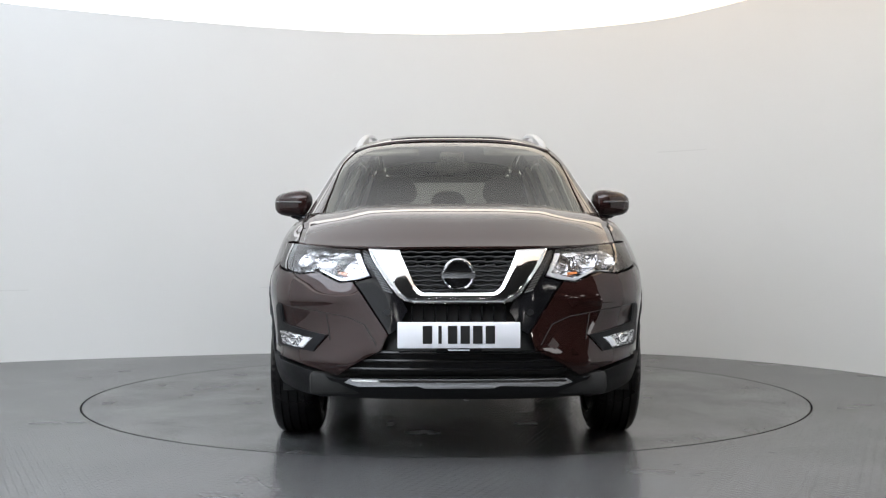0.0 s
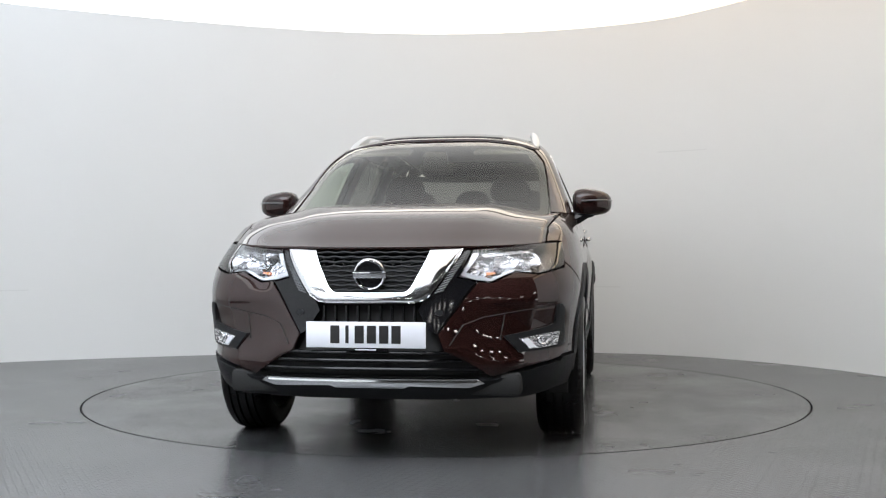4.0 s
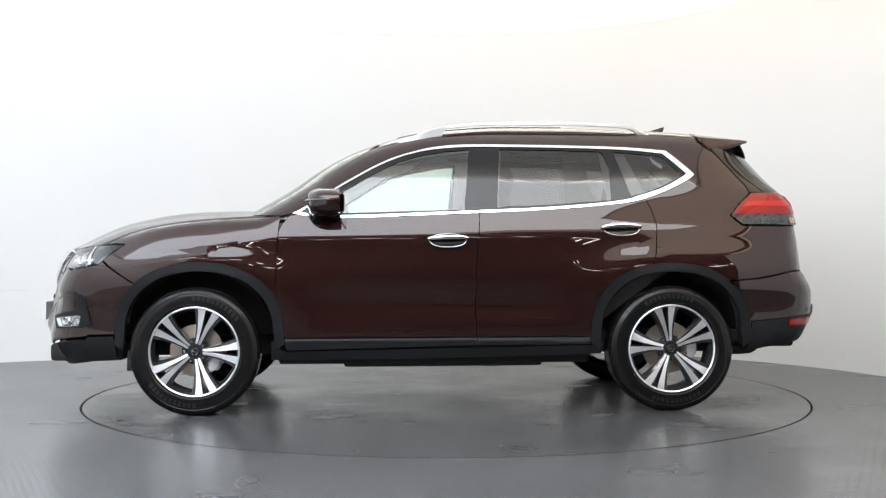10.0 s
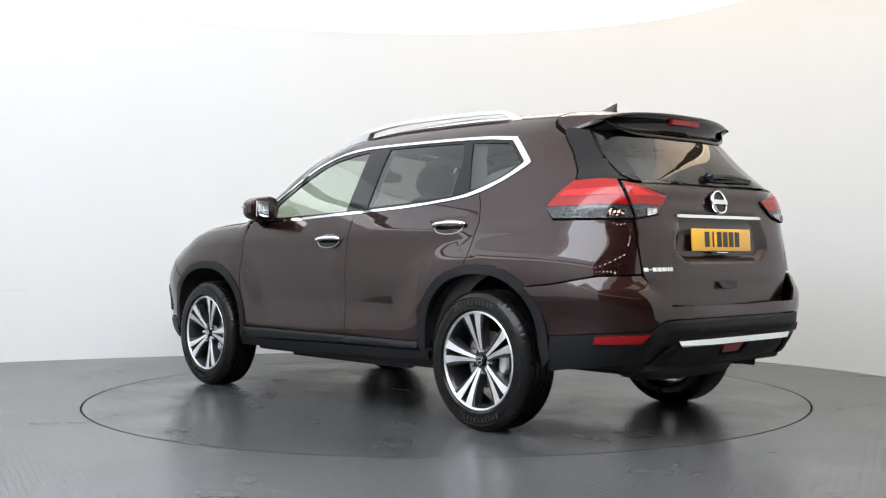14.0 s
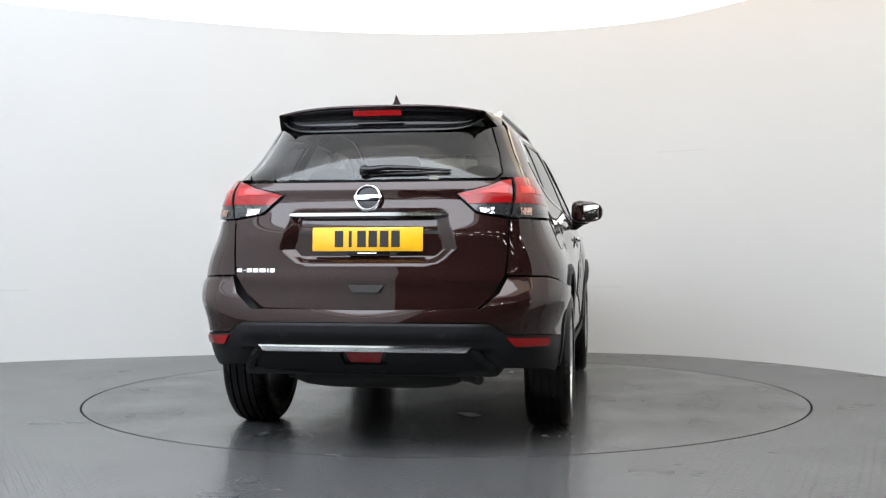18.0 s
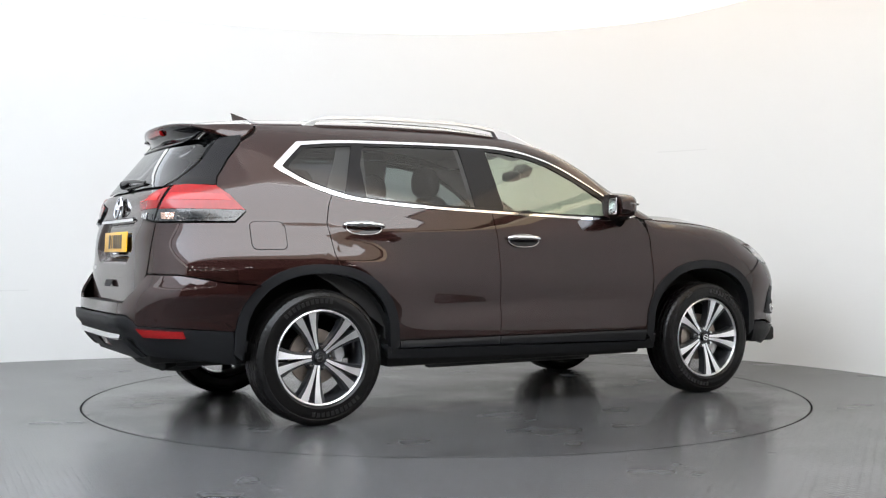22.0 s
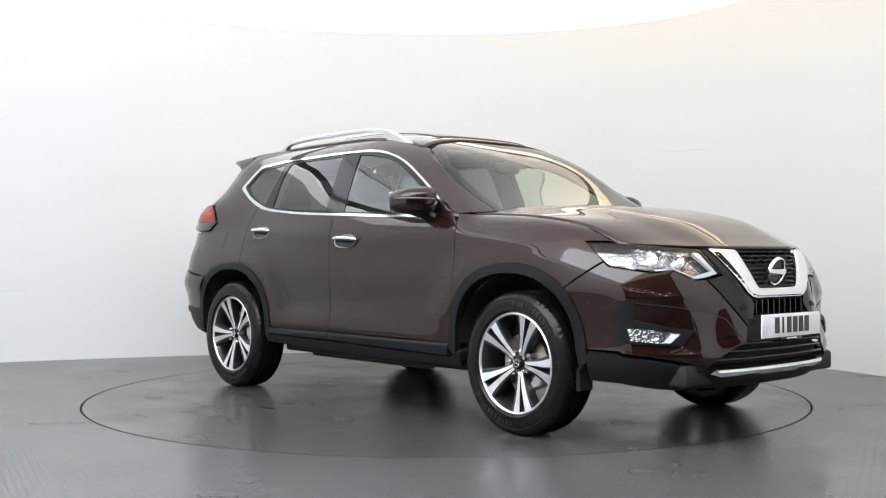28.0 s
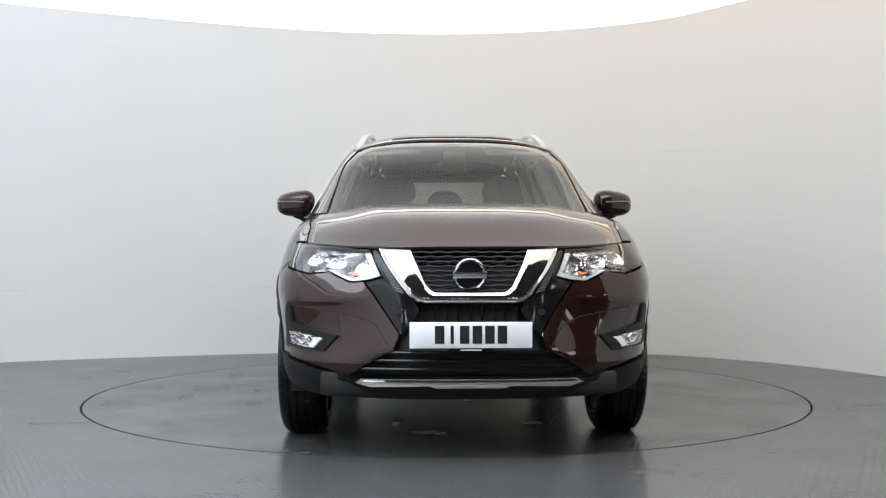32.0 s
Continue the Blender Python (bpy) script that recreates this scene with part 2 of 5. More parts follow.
def hull(u, z, cabin=False):
    """The body's skin round the car: u runs along the flank, equal to x there, and turns in at nose and tail, where |u| = END is the middle."""
    u, z = np.asarray(u, float), np.asarray(z, float)
    side = np.where(np.abs(u) > END, -1.0, 1.0)
    u = np.where(u > END, 2 * END - u, np.where(u < -END, -2 * END - u, u))
    body = SIDE_Y(z) * (1 - 0.006 * np.minimum(1, (u / 1.35)**2) - 0.050 * step(0.79, 1.09, z) * step(-0.30, -1.5, u))
    if not cabin:
        wing = WING_Y(z + (1.11 - BONNET_EDGE(u)) * step(0.60, 0.98, z))
        body = body + (wing - body) * step(0.84, 1.04, u)
        xa, reach = np.full_like(z, FAN), NOSE_X(z) - FAN
        n, turn = NOSE_N(z), TURN
    else:
        reach = np.full_like(z, 0.45)
        xa = SCREEN_X(z) - reach
        n, turn = 3.4, (END - xa) / (math.pi / 2)
    ph = np.clip((u - xa) / turn, 0, math.pi / 2)
    fx, fy = power(np.sin(ph), np.cos(ph), n, reach, body)
    if not cabin:
        # the grille and plate stand forward of the bumper's corners
        fx = fx + 0.058 * step(0.50, 0.27, np.abs(fy)) * step(0.40, 0.50, z) * step(1.0, 0.90, z)
    pr = np.clip((-FAN - u) / TURN, 0, math.pi / 2)
    nr = TAIL_N(z)
    rx, ry = power(np.sin(pr), np.cos(pr), nr, -FAN - TAIL_X(z), body)
    front, rear = u > xa, u < -FAN
    x = np.where(front, xa + fx, np.where(rear, -FAN - rx, u))
    y = np.where(front, fy, np.where(rear, ry, body))
    return np.stack([x, y * side, z + 0 * u], -1)


def lower(u, z):
    return hull(u, z, False)


def upper(u, z):
    return hull(u, z, True)


def solve(skin, axis, value, z, a, b):
    fa = float(skin(a, z)[axis]) - value
    for _ in range(22):
        m = 0.5 * (a + b)
        fm = float(skin(m, z)[axis]) - value
        if (fm > 0) == (fa > 0):
            a, fa = m, fm
        else:
            b = m
    return 0.5 * (a + b)


def S(x, z, skin=lower):
    """A point of the flank from the side: x and height."""
    return solve(skin, 0, x, z, -END + 1e-4, END - 1e-4), z


def F(y, z, skin=lower):
    """A point of the nose or windscreen from ahead: y and height."""
    return solve(skin, 1, y, z, 0.75 if skin is lower else 0.0, 2 * END - 0.75), z


def R(y, z, skin=lower):
    """A point of the tail from behind: y and height."""
    return solve(skin, 1, y, z, -0.9, -2 * END + 0.9), z


def dense(pts, gap, closed=True):
    out = []
    n = len(pts)
    for i in range(n if closed else n - 1):
        a, b = np.array(pts[i], float), np.array(pts[(i + 1) % n], float)
        k = max(1, int(np.linalg.norm(b - a) / gap))
        out += [tuple(a + (b - a) * j / k) for j in range(k)]
    if not closed:
        out.append(tuple(pts[-1]))
    return out


def curve(pts, closed=False, k=6):
    """A rounded line through the points."""
    p = [np.array(q, float) for q in pts]
    n = len(p)
    out = []
    for i in range(n if closed else n - 1):
        a, b, c, d = (p[(i + j) % n] if closed else p[min(max(i + j, 0), n - 1)] for j in (-1, 0, 1, 2))
        for s in range(k):
            t = s / k
            out.append(tuple(0.5 * (2 * b + (c - a) * t + (2 * a - 5 * b + 4 * c - d) * t * t + (3 * b - a - 3 * c + d) * t**3)))
    if not closed:
        out.append(tuple(p[-1]))
    return out


def inside(poly, q):
    x, y = q[:, 0], q[:, 1]
    hit = np.zeros(len(q), bool)
    n = len(poly)
    for i in range(n):
        (ax, ay), (bx, by) = poly[i], poly[(i + 1) % n]
        if ay != by:
            hit ^= ((ay > y) != (by > y)) & (x < (bx - ax) * (y - ay) / (by - ay) + ax)
    return hit


def inset(poly, d):
    """The outline drawn in by d."""
    q = np.array(poly)
    area = np.sum(q[:, 0] * np.roll(q[:, 1], -1) - np.roll(q[:, 0], -1) * q[:, 1])
    t = np.roll(q, -1, 0) - np.roll(q, 1, 0)
    t /= np.linalg.norm(t, axis=1)[:, None] + 1e-12
    nrm = np.stack([-t[:, 1], t[:, 0]], 1) * (1 if area > 0 else -1)
    return [tuple(v) for v in q + nrm * d]


from mathutils.geometry import delaunay_2d_cdt


def normals_at(skin, uv):
    e = 1e-3
    du = skin(uv[:, 0] + e, uv[:, 1]) - skin(uv[:, 0] - e, uv[:, 1])
    dv = skin(uv[:, 0], uv[:, 1] + e) - skin(uv[:, 0], uv[:, 1] - e)
    n = np.cross(dv, du)
    return n / (np.linalg.norm(n, axis=1)[:, None] + 1e-12)


def panel(name, skin, outline, material, parent, label="", holes=(), off=0.0, thick=0.012, gap=0.0025, grid=0.03, mirror=False, both=True, relief=None):
    """A sheet of the skin cut along an outline given in (u, z), with a turned-in edge; both: on the car's right side too."""
    rim = inset(dense(outline, grid), gap)
    cut = [inset(dense(h, grid), -gap) for h in holes]
    lines = [rim, *cut]
    pts = [q for ln in lines for q in ln]
    edges, k = [], 0
    for ln in lines:
        edges += [(k + i, k + (i + 1) % len(ln)) for i in range(len(ln))]
        k += len(ln)
    q = np.array(rim)
    lo, hi = q.min(0), q.max(0)
    gx, gz = np.meshgrid(np.arange(lo[0] + grid / 2, hi[0], grid), np.arange(lo[1] + grid / 2, hi[1], grid))
    g = np.stack([gx.ravel(), gz.ravel()], 1)
    ok = inside(inset(rim, grid * 0.4), g) & inside(rim, g)
    for h in cut:
        ok &= ~inside(inset(h, -grid * 0.4), g) & ~inside(h, g)
    pts += [tuple(v) for v in g[ok]]
    res = delaunay_2d_cdt([Vector(v) for v in pts], edges, [], 0, 1e-6)
    uv = np.array([tuple(v) for v in res[0]])
    tri = np.array([f for f in res[2] if len(f) == 3])
    mid = uv[tri].mean(1)
    keep = inside(rim, mid)
    for h in cut:
        keep &= ~inside(h, mid)
    tri = tri[keep]
    if off or relief is not None:
        def face(u, v):
            u, v = np.asarray(u, float), np.asarray(v, float)
            base = skin(u, v)
            nn = normals_at(skin, np.stack([u, v], 1))
            d = off + (relief(u, v) if relief is not None else 0.0)
            return base + nn * np.reshape(d * np.ones(len(u)), (-1, 1))
    else:
        face = skin
    pos = face(uv[:, 0], uv[:, 1])
    nor = normals_at(face, uv)
    a, b, c = pos[tri[:, 0]], pos[tri[:, 1]], pos[tri[:, 2]]
    flip = np.einsum("ij,ij->i", np.cross(b - a, c - a), nor[tri[:, 0]]) < 0
    tri[flip] = tri[flip][:, ::-1]
    count = {}
    for f in tri.tolist():
        for i in range(3):
            e = (f[i], f[(i + 1) % 3])
            count[e] = 1
    border = [e for e in count if (e[1], e[0]) not in count]
    verts, faces, norms = [pos], [tuple(f) for f in tri.tolist()], [nor]
    if thick:
        bi = sorted({i for e in border for i in e})
        where = {v: j for j, v in enumerate(bi)}
        n0 = len(pos)
        m = len(bi)
        verts += [pos[bi], pos[bi] - nor[bi] * thick]
        out = np.zeros((m, 3))
        for e in border:
            d = pos[e[1]] - pos[e[0]]
            w = np.cross(d, nor[e[0]])
            w /= np.linalg.norm(w) + 1e-12
            out[where[e[0]]] += w
            out[where[e[1]]] += w
        out /= np.linalg.norm(out, axis=1)[:, None] + 1e-12
        norms += [out, out]
        for i, j in border:
            a, b = n0 + where[i], n0 + where[j]
            faces.append((b, a, a + m, b + m))
    V, N = np.concatenate(verts), np.concatenate(norms)
    made = []
    for s in ((1, -1) if both else ((-1,) if mirror else (1,))):
        W, M = V * (1, s, 1), N * (1, s, 1)
        fs = faces if s > 0 else [f[::-1] for f in faces]
        me = bpy.data.meshes.new(name)
        me.from_pydata(W.tolist(), [], fs)
        me.polygons.foreach_set("use_smooth", [True] * len(fs))
        me.normals_split_custom_set_from_vertices(M.tolist())
        made.append(link(name, me, material, parent, label))
    return made


def edge_round(outline, w, depth):
    """Relief that rolls a panel's edge down over the width w."""
    q = np.array(dense(outline, 0.02))
    a, b = q, np.roll(q, -1, 0)

    def f(u, v):
        pt = np.stack([u, v], 1)
        best = np.full(len(pt), 9.0)
        for s, e in zip(a, b):
            d = e - s
            t = np.clip(((pt - s) @ d) / (d @ d + 1e-12), 0, 1)
            best = np.minimum(best, np.linalg.norm(pt - s - t[:, None] * d, axis=1))
        k = 1 - np.clip(best / w, 0, 1)
        return -depth * k * k
    return f


def seam(skin, pts, parent, w=0.0046, both=True, mirror=False, off=0.0012, relief=None, material=None):
    """A dark joint drawn along points (u, z) of the skin."""
    q = np.array(dense(pts, 0.02, False))
    t = np.gradient(q, axis=0)
    t /= np.linalg.norm(t, axis=1)[:, None] + 1e-12
    nn = np.stack([-t[:, 1], t[:, 0]], 1) * w / 2
    panel("panel_seam", skin, [tuple(v) for v in q + nn] + [tuple(v) for v in (q - nn)[::-1]], material or DARK, parent, "", off=off, thick=0, gap=0, grid=0.03, both=both, mirror=mirror, relief=relief)


def sheet(name, P, material, parent, label="", thick=0.0):
    """A smooth grid of points (rows, columns, 3) as one skin."""
    r, c = P.shape[:2]
    faces = [(i * c + j, i * c + j + 1, (i + 1) * c + j + 1, (i + 1) * c + j) for i in range(r - 1) for j in range(c - 1)]
    me = bpy.data.meshes.new(name)
    me.from_pydata(P.reshape(-1, 3).tolist(), [], faces)
    me.polygons.foreach_set("use_smooth", [True] * len(faces))
    ob = link(name, me, material, parent, label)
    if thick:
        m = ob.modifiers.new("thickness", "SOLIDIFY")
        m.thickness, m.offset = thick, -1
    return ob


# ---- the studio ----
BACK = [(3.05, -3.6), (3.35, -2.6), (3.52, -1.5), (3.45, -0.2), (3.21, 0.85), (2.78, 1.70), (2.25, 2.32), (1.77, 2.64), (1.0, 2.87), (0.0, 2.95), (-0.9, 2.90), (-1.63, 2.75), (-2.44, 2.50), (-3.10, 2.25),
        (-3.72, 1.97), (-4.35, 1.45), (-4.75, 0.6), (-4.9, -0.6), (-4.85, -2.2), (-4.55, -3.8), (-4.0, -5.3), (-3.2, -6.6), (-2.3, -7.6)]
HEAD = tab(-5.0, 3.03, -3.7, 3.005, -1.6, 2.955, 0.0, 2.930, 1.8, 2.975, 2.6, 3.03, 3.6, 3.07)


def studio():
    line = curve(BACK, False, 6)
    n = len(line)
    out = []
    for i, (x, y) in enumerate(line):
        a, b = line[max(i - 1, 0)], line[min(i + 1, n - 1)]
        t = Vector((b[0] - a[0], b[1] - a[1])).normalized()
        out.append((x + t.y * 0.12, y - t.x * 0.12))
    bm = bmesh.new()
    prism_pts = [(q, w) for q, w in zip(line, out)]
    cols = []
    for q, w in prism_pts:
        cols.append([bm.verts.new((*q, 0)), bm.verts.new((*q, float(HEAD(q[0])))), bm.verts.new((*w, float(HEAD(q[0])))), bm.verts.new((*w, 0))])
    for a, b in zip(cols, cols[1:]):
        for k in range(4):
            bm.faces.new((a[k], a[(k + 1) % 4], b[(k + 1) % 4], b[k]))
    bm.faces.new(cols[0])
    bm.faces.new(cols[-1][::-1])
    bmesh.ops.recalc_face_normals(bm, faces=bm.faces)
    tagged(part("wall_round", bm, WALLWHITE), "smooth white curved studio backdrop wall", "wall", kind="structure")
    # a glowing light trough follows the wall's head, round a white ceiling with glow added
    def moved(d):
        res = []
        for i, (x, y) in enumerate(line):
            a, b = line[max(i - 1, 0)], line[min(i + 1, n - 1)]
            t = Vector((b[0] - a[0], b[1] - a[1])).normalized()
            res.append((x + t.y * d, y - t.x * d))
        return res
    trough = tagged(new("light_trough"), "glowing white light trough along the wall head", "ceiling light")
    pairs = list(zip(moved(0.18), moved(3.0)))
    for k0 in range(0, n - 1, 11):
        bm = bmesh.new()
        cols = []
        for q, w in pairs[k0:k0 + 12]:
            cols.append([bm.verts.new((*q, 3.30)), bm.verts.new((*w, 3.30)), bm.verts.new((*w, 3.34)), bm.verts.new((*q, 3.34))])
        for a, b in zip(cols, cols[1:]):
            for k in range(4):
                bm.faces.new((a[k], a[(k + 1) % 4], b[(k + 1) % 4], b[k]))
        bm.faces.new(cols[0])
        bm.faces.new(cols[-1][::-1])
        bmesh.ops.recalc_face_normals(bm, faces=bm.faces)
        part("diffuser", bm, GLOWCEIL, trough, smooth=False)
    # this ceiling is no lamp: its emission stands in for light falling on it
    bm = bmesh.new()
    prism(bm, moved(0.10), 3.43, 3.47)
    tagged(part("ceiling", bm, GLOWEDGE, smooth=False), "white stretched studio ceiling with an added glow", "ceiling", kind="structure")
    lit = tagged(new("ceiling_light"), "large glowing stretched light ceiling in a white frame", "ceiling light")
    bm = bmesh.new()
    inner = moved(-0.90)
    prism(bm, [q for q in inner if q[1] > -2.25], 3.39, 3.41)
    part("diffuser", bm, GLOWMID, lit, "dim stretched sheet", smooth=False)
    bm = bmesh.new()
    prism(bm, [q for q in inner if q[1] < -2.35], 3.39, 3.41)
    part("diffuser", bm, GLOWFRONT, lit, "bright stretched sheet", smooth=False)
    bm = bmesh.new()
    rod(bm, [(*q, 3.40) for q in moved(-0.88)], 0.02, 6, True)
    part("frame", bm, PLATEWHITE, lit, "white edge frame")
    # the hall that closes the place
    for name, c, s in (("wall_south", (0, -13, 2.2), (18, 0.2, 4.4)), ("wall_west", (-9, -3.5, 2.2), (0.2, 19, 4.4)), ("wall_east", (9, -3.5, 2.2), (0.2, 19, 4.4)), ("wall_north", (0, 6, 2.2), (18, 0.2, 4.4)),
                       ("ceiling_hall", (0, -3.5, 4.5), (18.2, 19.2, 0.2))):
        bm = bmesh.new()
        box(bm, *c, *s)
        tagged(part(name, bm, DARKROOM, smooth=False), "plain dark grey hall surface", "wall", kind="structure")
    # floor with a round hole for the turntable
    bm = bmesh.new()
    seg = 128
    ring = [[bm.verts.new((r * math.cos(k * math.tau / seg), r * math.sin(k * math.tau / seg) + (0 if r < 3 else -3.5 * (r - 3) / 13), z)) for k in range(seg)] for r, z in ((2.258, -0.08), (2.258, 0), (3, 0), (16, 0))]
    for a, b in zip(ring, ring[1:]):
        for k in range(seg):
            bm.faces.new((a[k], b[k], b[(k + 1) % seg], a[(k + 1) % seg]))
    bmesh.ops.recalc_face_normals(bm, faces=bm.faces)
    tagged(part("floor", bm, FLOOR, smooth=False), "grey studded rubber-like studio floor", "floor", kind="structure")
    bm = bmesh.new()
    lathe(bm, [(0, -0.06), (2.28, -0.06), (2.28, -0.08)], 96, "z")
    tagged(part("floor_pit", bm, DARK, smooth=False), "black pit under the turntable", "floor", kind="structure")


def floor_material(name, dark, worn, turned):
    """Small raised studs in rows, dull patches, dark tyre scuffs and pale scratches."""
    m = bpy.data.materials.new(name)
    n, l, b = nodes_of(m)
    tc = n.new("ShaderNodeTexCoord")

    def noise_at(scale, detail, stretch=(1, 1, 1), turn=0.0):
        mp = n.new("ShaderNodeMapping")
        mp.inputs["Scale"].default_value, mp.inputs["Rotation"].default_value = stretch, (0, 0, radians(turn))
        l.new(tc.outputs["Object"], mp.inputs["Vector"])
        t = n.new("ShaderNodeTexNoise")
        t.inputs["Scale"].default_value, t.inputs["Detail"].default_value = scale, detail
        l.new(mp.outputs[0], t.inputs["Vector"])
        return t.outputs["Fac"]

    def ranged(value, a, b2, lo, hi):
        r = n.new("ShaderNodeMapRange")
        for k, v in (("From Min", a), ("From Max", b2), ("To Min", lo), ("To Max", hi)):
            r.inputs[k].default_value = v
        l.new(value, r.inputs["Value"])
        return r.outputs["Result"]

    def times(a, b2):
        q = n.new("ShaderNodeMath")
        q.operation = "MULTIPLY"
        l.new(a, q.inputs[0])
        l.new(b2, q.inputs[1])
        return q.outputs[0]
    broad = noise_at(0.9, 5)
    grain = noise_at(60.0, 4)
    scuff = noise_at(2.2, 7, (1.0, 2.6, 1.0), 25)
    scratch = noise_at(5.0, 3, (0.6, 14.0, 1.0), -35)
    # small raised pads in staggered rows, rubbed flat in patches
    mp = n.new("ShaderNodeMapping")
    mp.inputs["Scale"].default_value, mp.inputs["Rotation"].default_value = (18.0, 18.0, 18.0), (0, 0, radians(turned))
    l.new(tc.outputs["Object"], mp.inputs["Vector"])
    br = n.new("ShaderNodeTexBrick")
    br.inputs["Scale"].default_value, br.inputs["Mortar Size"].default_value, br.inputs["Mortar Smooth"].default_value = 1.0, 0.10, 0.5
    br.inputs["Brick Width"].default_value, br.inputs["Row Height"].default_value = 0.95, 0.55
    l.new(mp.outputs[0], br.inputs["Vector"])
    kept = ranged(noise_at(1.5, 5), 0.34, 0.66, 1.0, 1.0 - 0.7 * worn)
    joint = times(br.outputs["Fac"], kept)
    tone = times(ranged(broad, 0.3, 0.7, 0.90, 1.12), ranged(grain, 0.3, 0.7, 0.92, 1.08))
    tone = times(tone, ranged(joint, 0, 1, 1.05, 0.40))
    tone = times(tone, ranged(scuff, 0.56, 0.66, 1.0, 1.0 - 0.42 * worn))
    tone = times(tone, ranged(scratch, 0.67, 0.74, 1.0, 1.0 + 0.30 * worn))
    col = n.new("ShaderNodeVectorMath")
    col.operation = "SCALE"
    col.inputs[0].default_value = (dark * 0.985, dark * 1.0, dark * 1.04)
    l.new(tone, col.inputs["Scale"])
    l.new(col.outputs["Vector"], b.inputs["Base Color"])
    l.new(times(ranged(kept, 0.3, 1.0, 0.18, 0.27), ranged(scuff, 0.45, 0.65, 1.0, 1.0 + 0.12 * worn)), b.inputs["Roughness"])
    bp = n.new("ShaderNodeBump")
    bp.inputs["Strength"].default_value, bp.inputs["Distance"].default_value = 0.45, 0.003
    bp.invert = True
    l.new(joint, bp.inputs["Height"])
    l.new(bp.outputs["Normal"], b.inputs["Normal"])
    return m


def wall_material():
    """White painted boards with faint broken seams at the board heights."""
    m = bpy.data.materials.new("white_studio_wall")
    n, l, b = nodes_of(m)
    tc = n.new("ShaderNodeTexCoord")
    sx = n.new("ShaderNodeSeparateXYZ")
    l.new(tc.outputs["Object"], sx.inputs[0])
    no = n.new("ShaderNodeTexNoise")
    no.inputs["Scale"].default_value, no.inputs["Detail"].default_value = 0.9, 6
    l.new(tc.outputs["Object"], no.inputs["Vector"])

    def op(kind, a, c):
        q = n.new("ShaderNodeMath")
        q.operation = kind
        for i, v in enumerate((a, c)):
            if isinstance(v, (int, float)):
                q.inputs[i].default_value = v
            else:
                l.new(v, q.inputs[i])
        return q.outputs[0]
    seam = op("PINGPONG", op("ADD", sx.outputs["Z"], 0.002), 0.601)
    near = op("GREATER_THAN", seam, 0.596)
    broken = op("GREATER_THAN", no.outputs["Fac"], 0.56)
    mark = op("MULTIPLY", op("MULTIPLY", near, broken), 0.07)
    stain = n.new("ShaderNodeMapRange")
    stain.inputs["To Min"].default_value, stain.inputs["To Max"].default_value = 0.97, 1.02
    l.new(no.outputs["Fac"], stain.inputs["Value"])
    tone = op("SUBTRACT", stain.outputs["Result"], mark)
    col = n.new("ShaderNodeVectorMath")
    col.operation = "SCALE"
    col.inputs[0].default_value = (0.80, 0.80, 0.79)
    l.new(tone, col.inputs["Scale"])
    l.new(col.outputs["Vector"], b.inputs["Base Color"])
    b.inputs["Roughness"].default_value = 0.6
    return m


WALLWHITE = wall_material()
FLOOR = floor_material("studded_grey_floor", 0.082, 0.5, 64)
DISC = floor_material("worn_turntable_top", 0.062, 1.0, 18)
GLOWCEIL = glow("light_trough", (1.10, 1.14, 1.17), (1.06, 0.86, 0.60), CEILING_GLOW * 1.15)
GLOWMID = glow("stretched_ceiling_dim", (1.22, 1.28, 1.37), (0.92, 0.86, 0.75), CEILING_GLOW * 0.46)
GLOWEDGE = glow("ceiling_edge_added_glow", (1.22, 1.32, 1.44), (1.10, 0.86, 0.62), CEILING_GLOW * 0.66)
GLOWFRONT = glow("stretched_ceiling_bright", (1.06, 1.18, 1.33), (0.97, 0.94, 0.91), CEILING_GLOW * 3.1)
TUBE = glow("hall_tube", (1.0, 0.98, 0.95), (1.0, 0.95, 0.88), 26.0)
studio()


def turntable():
    base = tagged(new("turntable"), "worn grey round turntable plate set flush in the floor", "turntable")
    bm = bmesh.new()
    lathe(bm, [(0, 0), (2.2445, 0), (2.2445, -0.05), (0, -0.05)], 160, "z")
    part("top_plate", bm, DISC, base, "worn studded grey top plate", smooth=False)
    bm = bmesh.new()
    lathe(bm, [(2.2455, -0.05), (2.2455, 0.0005), (2.2485, 0.0005), (2.2495, -0.002), (2.2495, -0.05)], 160, "z", close=True)
    part("edge_ring", bm, DARK, base, "blackened edge ring")
    return base


table = turntable()


def hall_lights():
    """Short lamps in the dark hall behind the camera, which show as streaks in the paint."""
    first = None
    rows = [(-5.4 + 1.35 * i, -9.4, 3.7, 0) for i in range(9)] + [(-4.7 + 1.35 * i, -11.6, 3.8, 0) for i in range(9)] + [(5.0, -7.4, 3.5, 50), (6.0, -5.6, 3.5, 70)]
    for x, y, z, r in rows:
        if first is None:
            first = tagged(new("hall_lamp"), "white tube lamp under the dark hall ceiling", "ceiling lamp", "hall lamps")
            bm = bmesh.new()
            box(bm, 0, 0, 0.055, 0.46, 0.14, 0.05, 0.01)
            part("lamp_body", bm, PLATEWHITE, first)
            bm = bmesh.new()
            rod(bm, [(-0.20, 0, 0), (0.20, 0, 0)], 0.03, 10)
            part("tube", bm, TUBE, first, "lit tube")
            for s in (-0.17, 0.17):
                bm = bmesh.new()
                box(bm, s, 0, 0.45 + 0.25, 0.01, 0.01, 1.3)
                part("hanger", bm, DARK, first, smooth=False)
            first.matrix_basis = pose(x, y, z, 0, 0, r)
        else:
            copy_thing(first, pose(x, y, z, 0, 0, r))


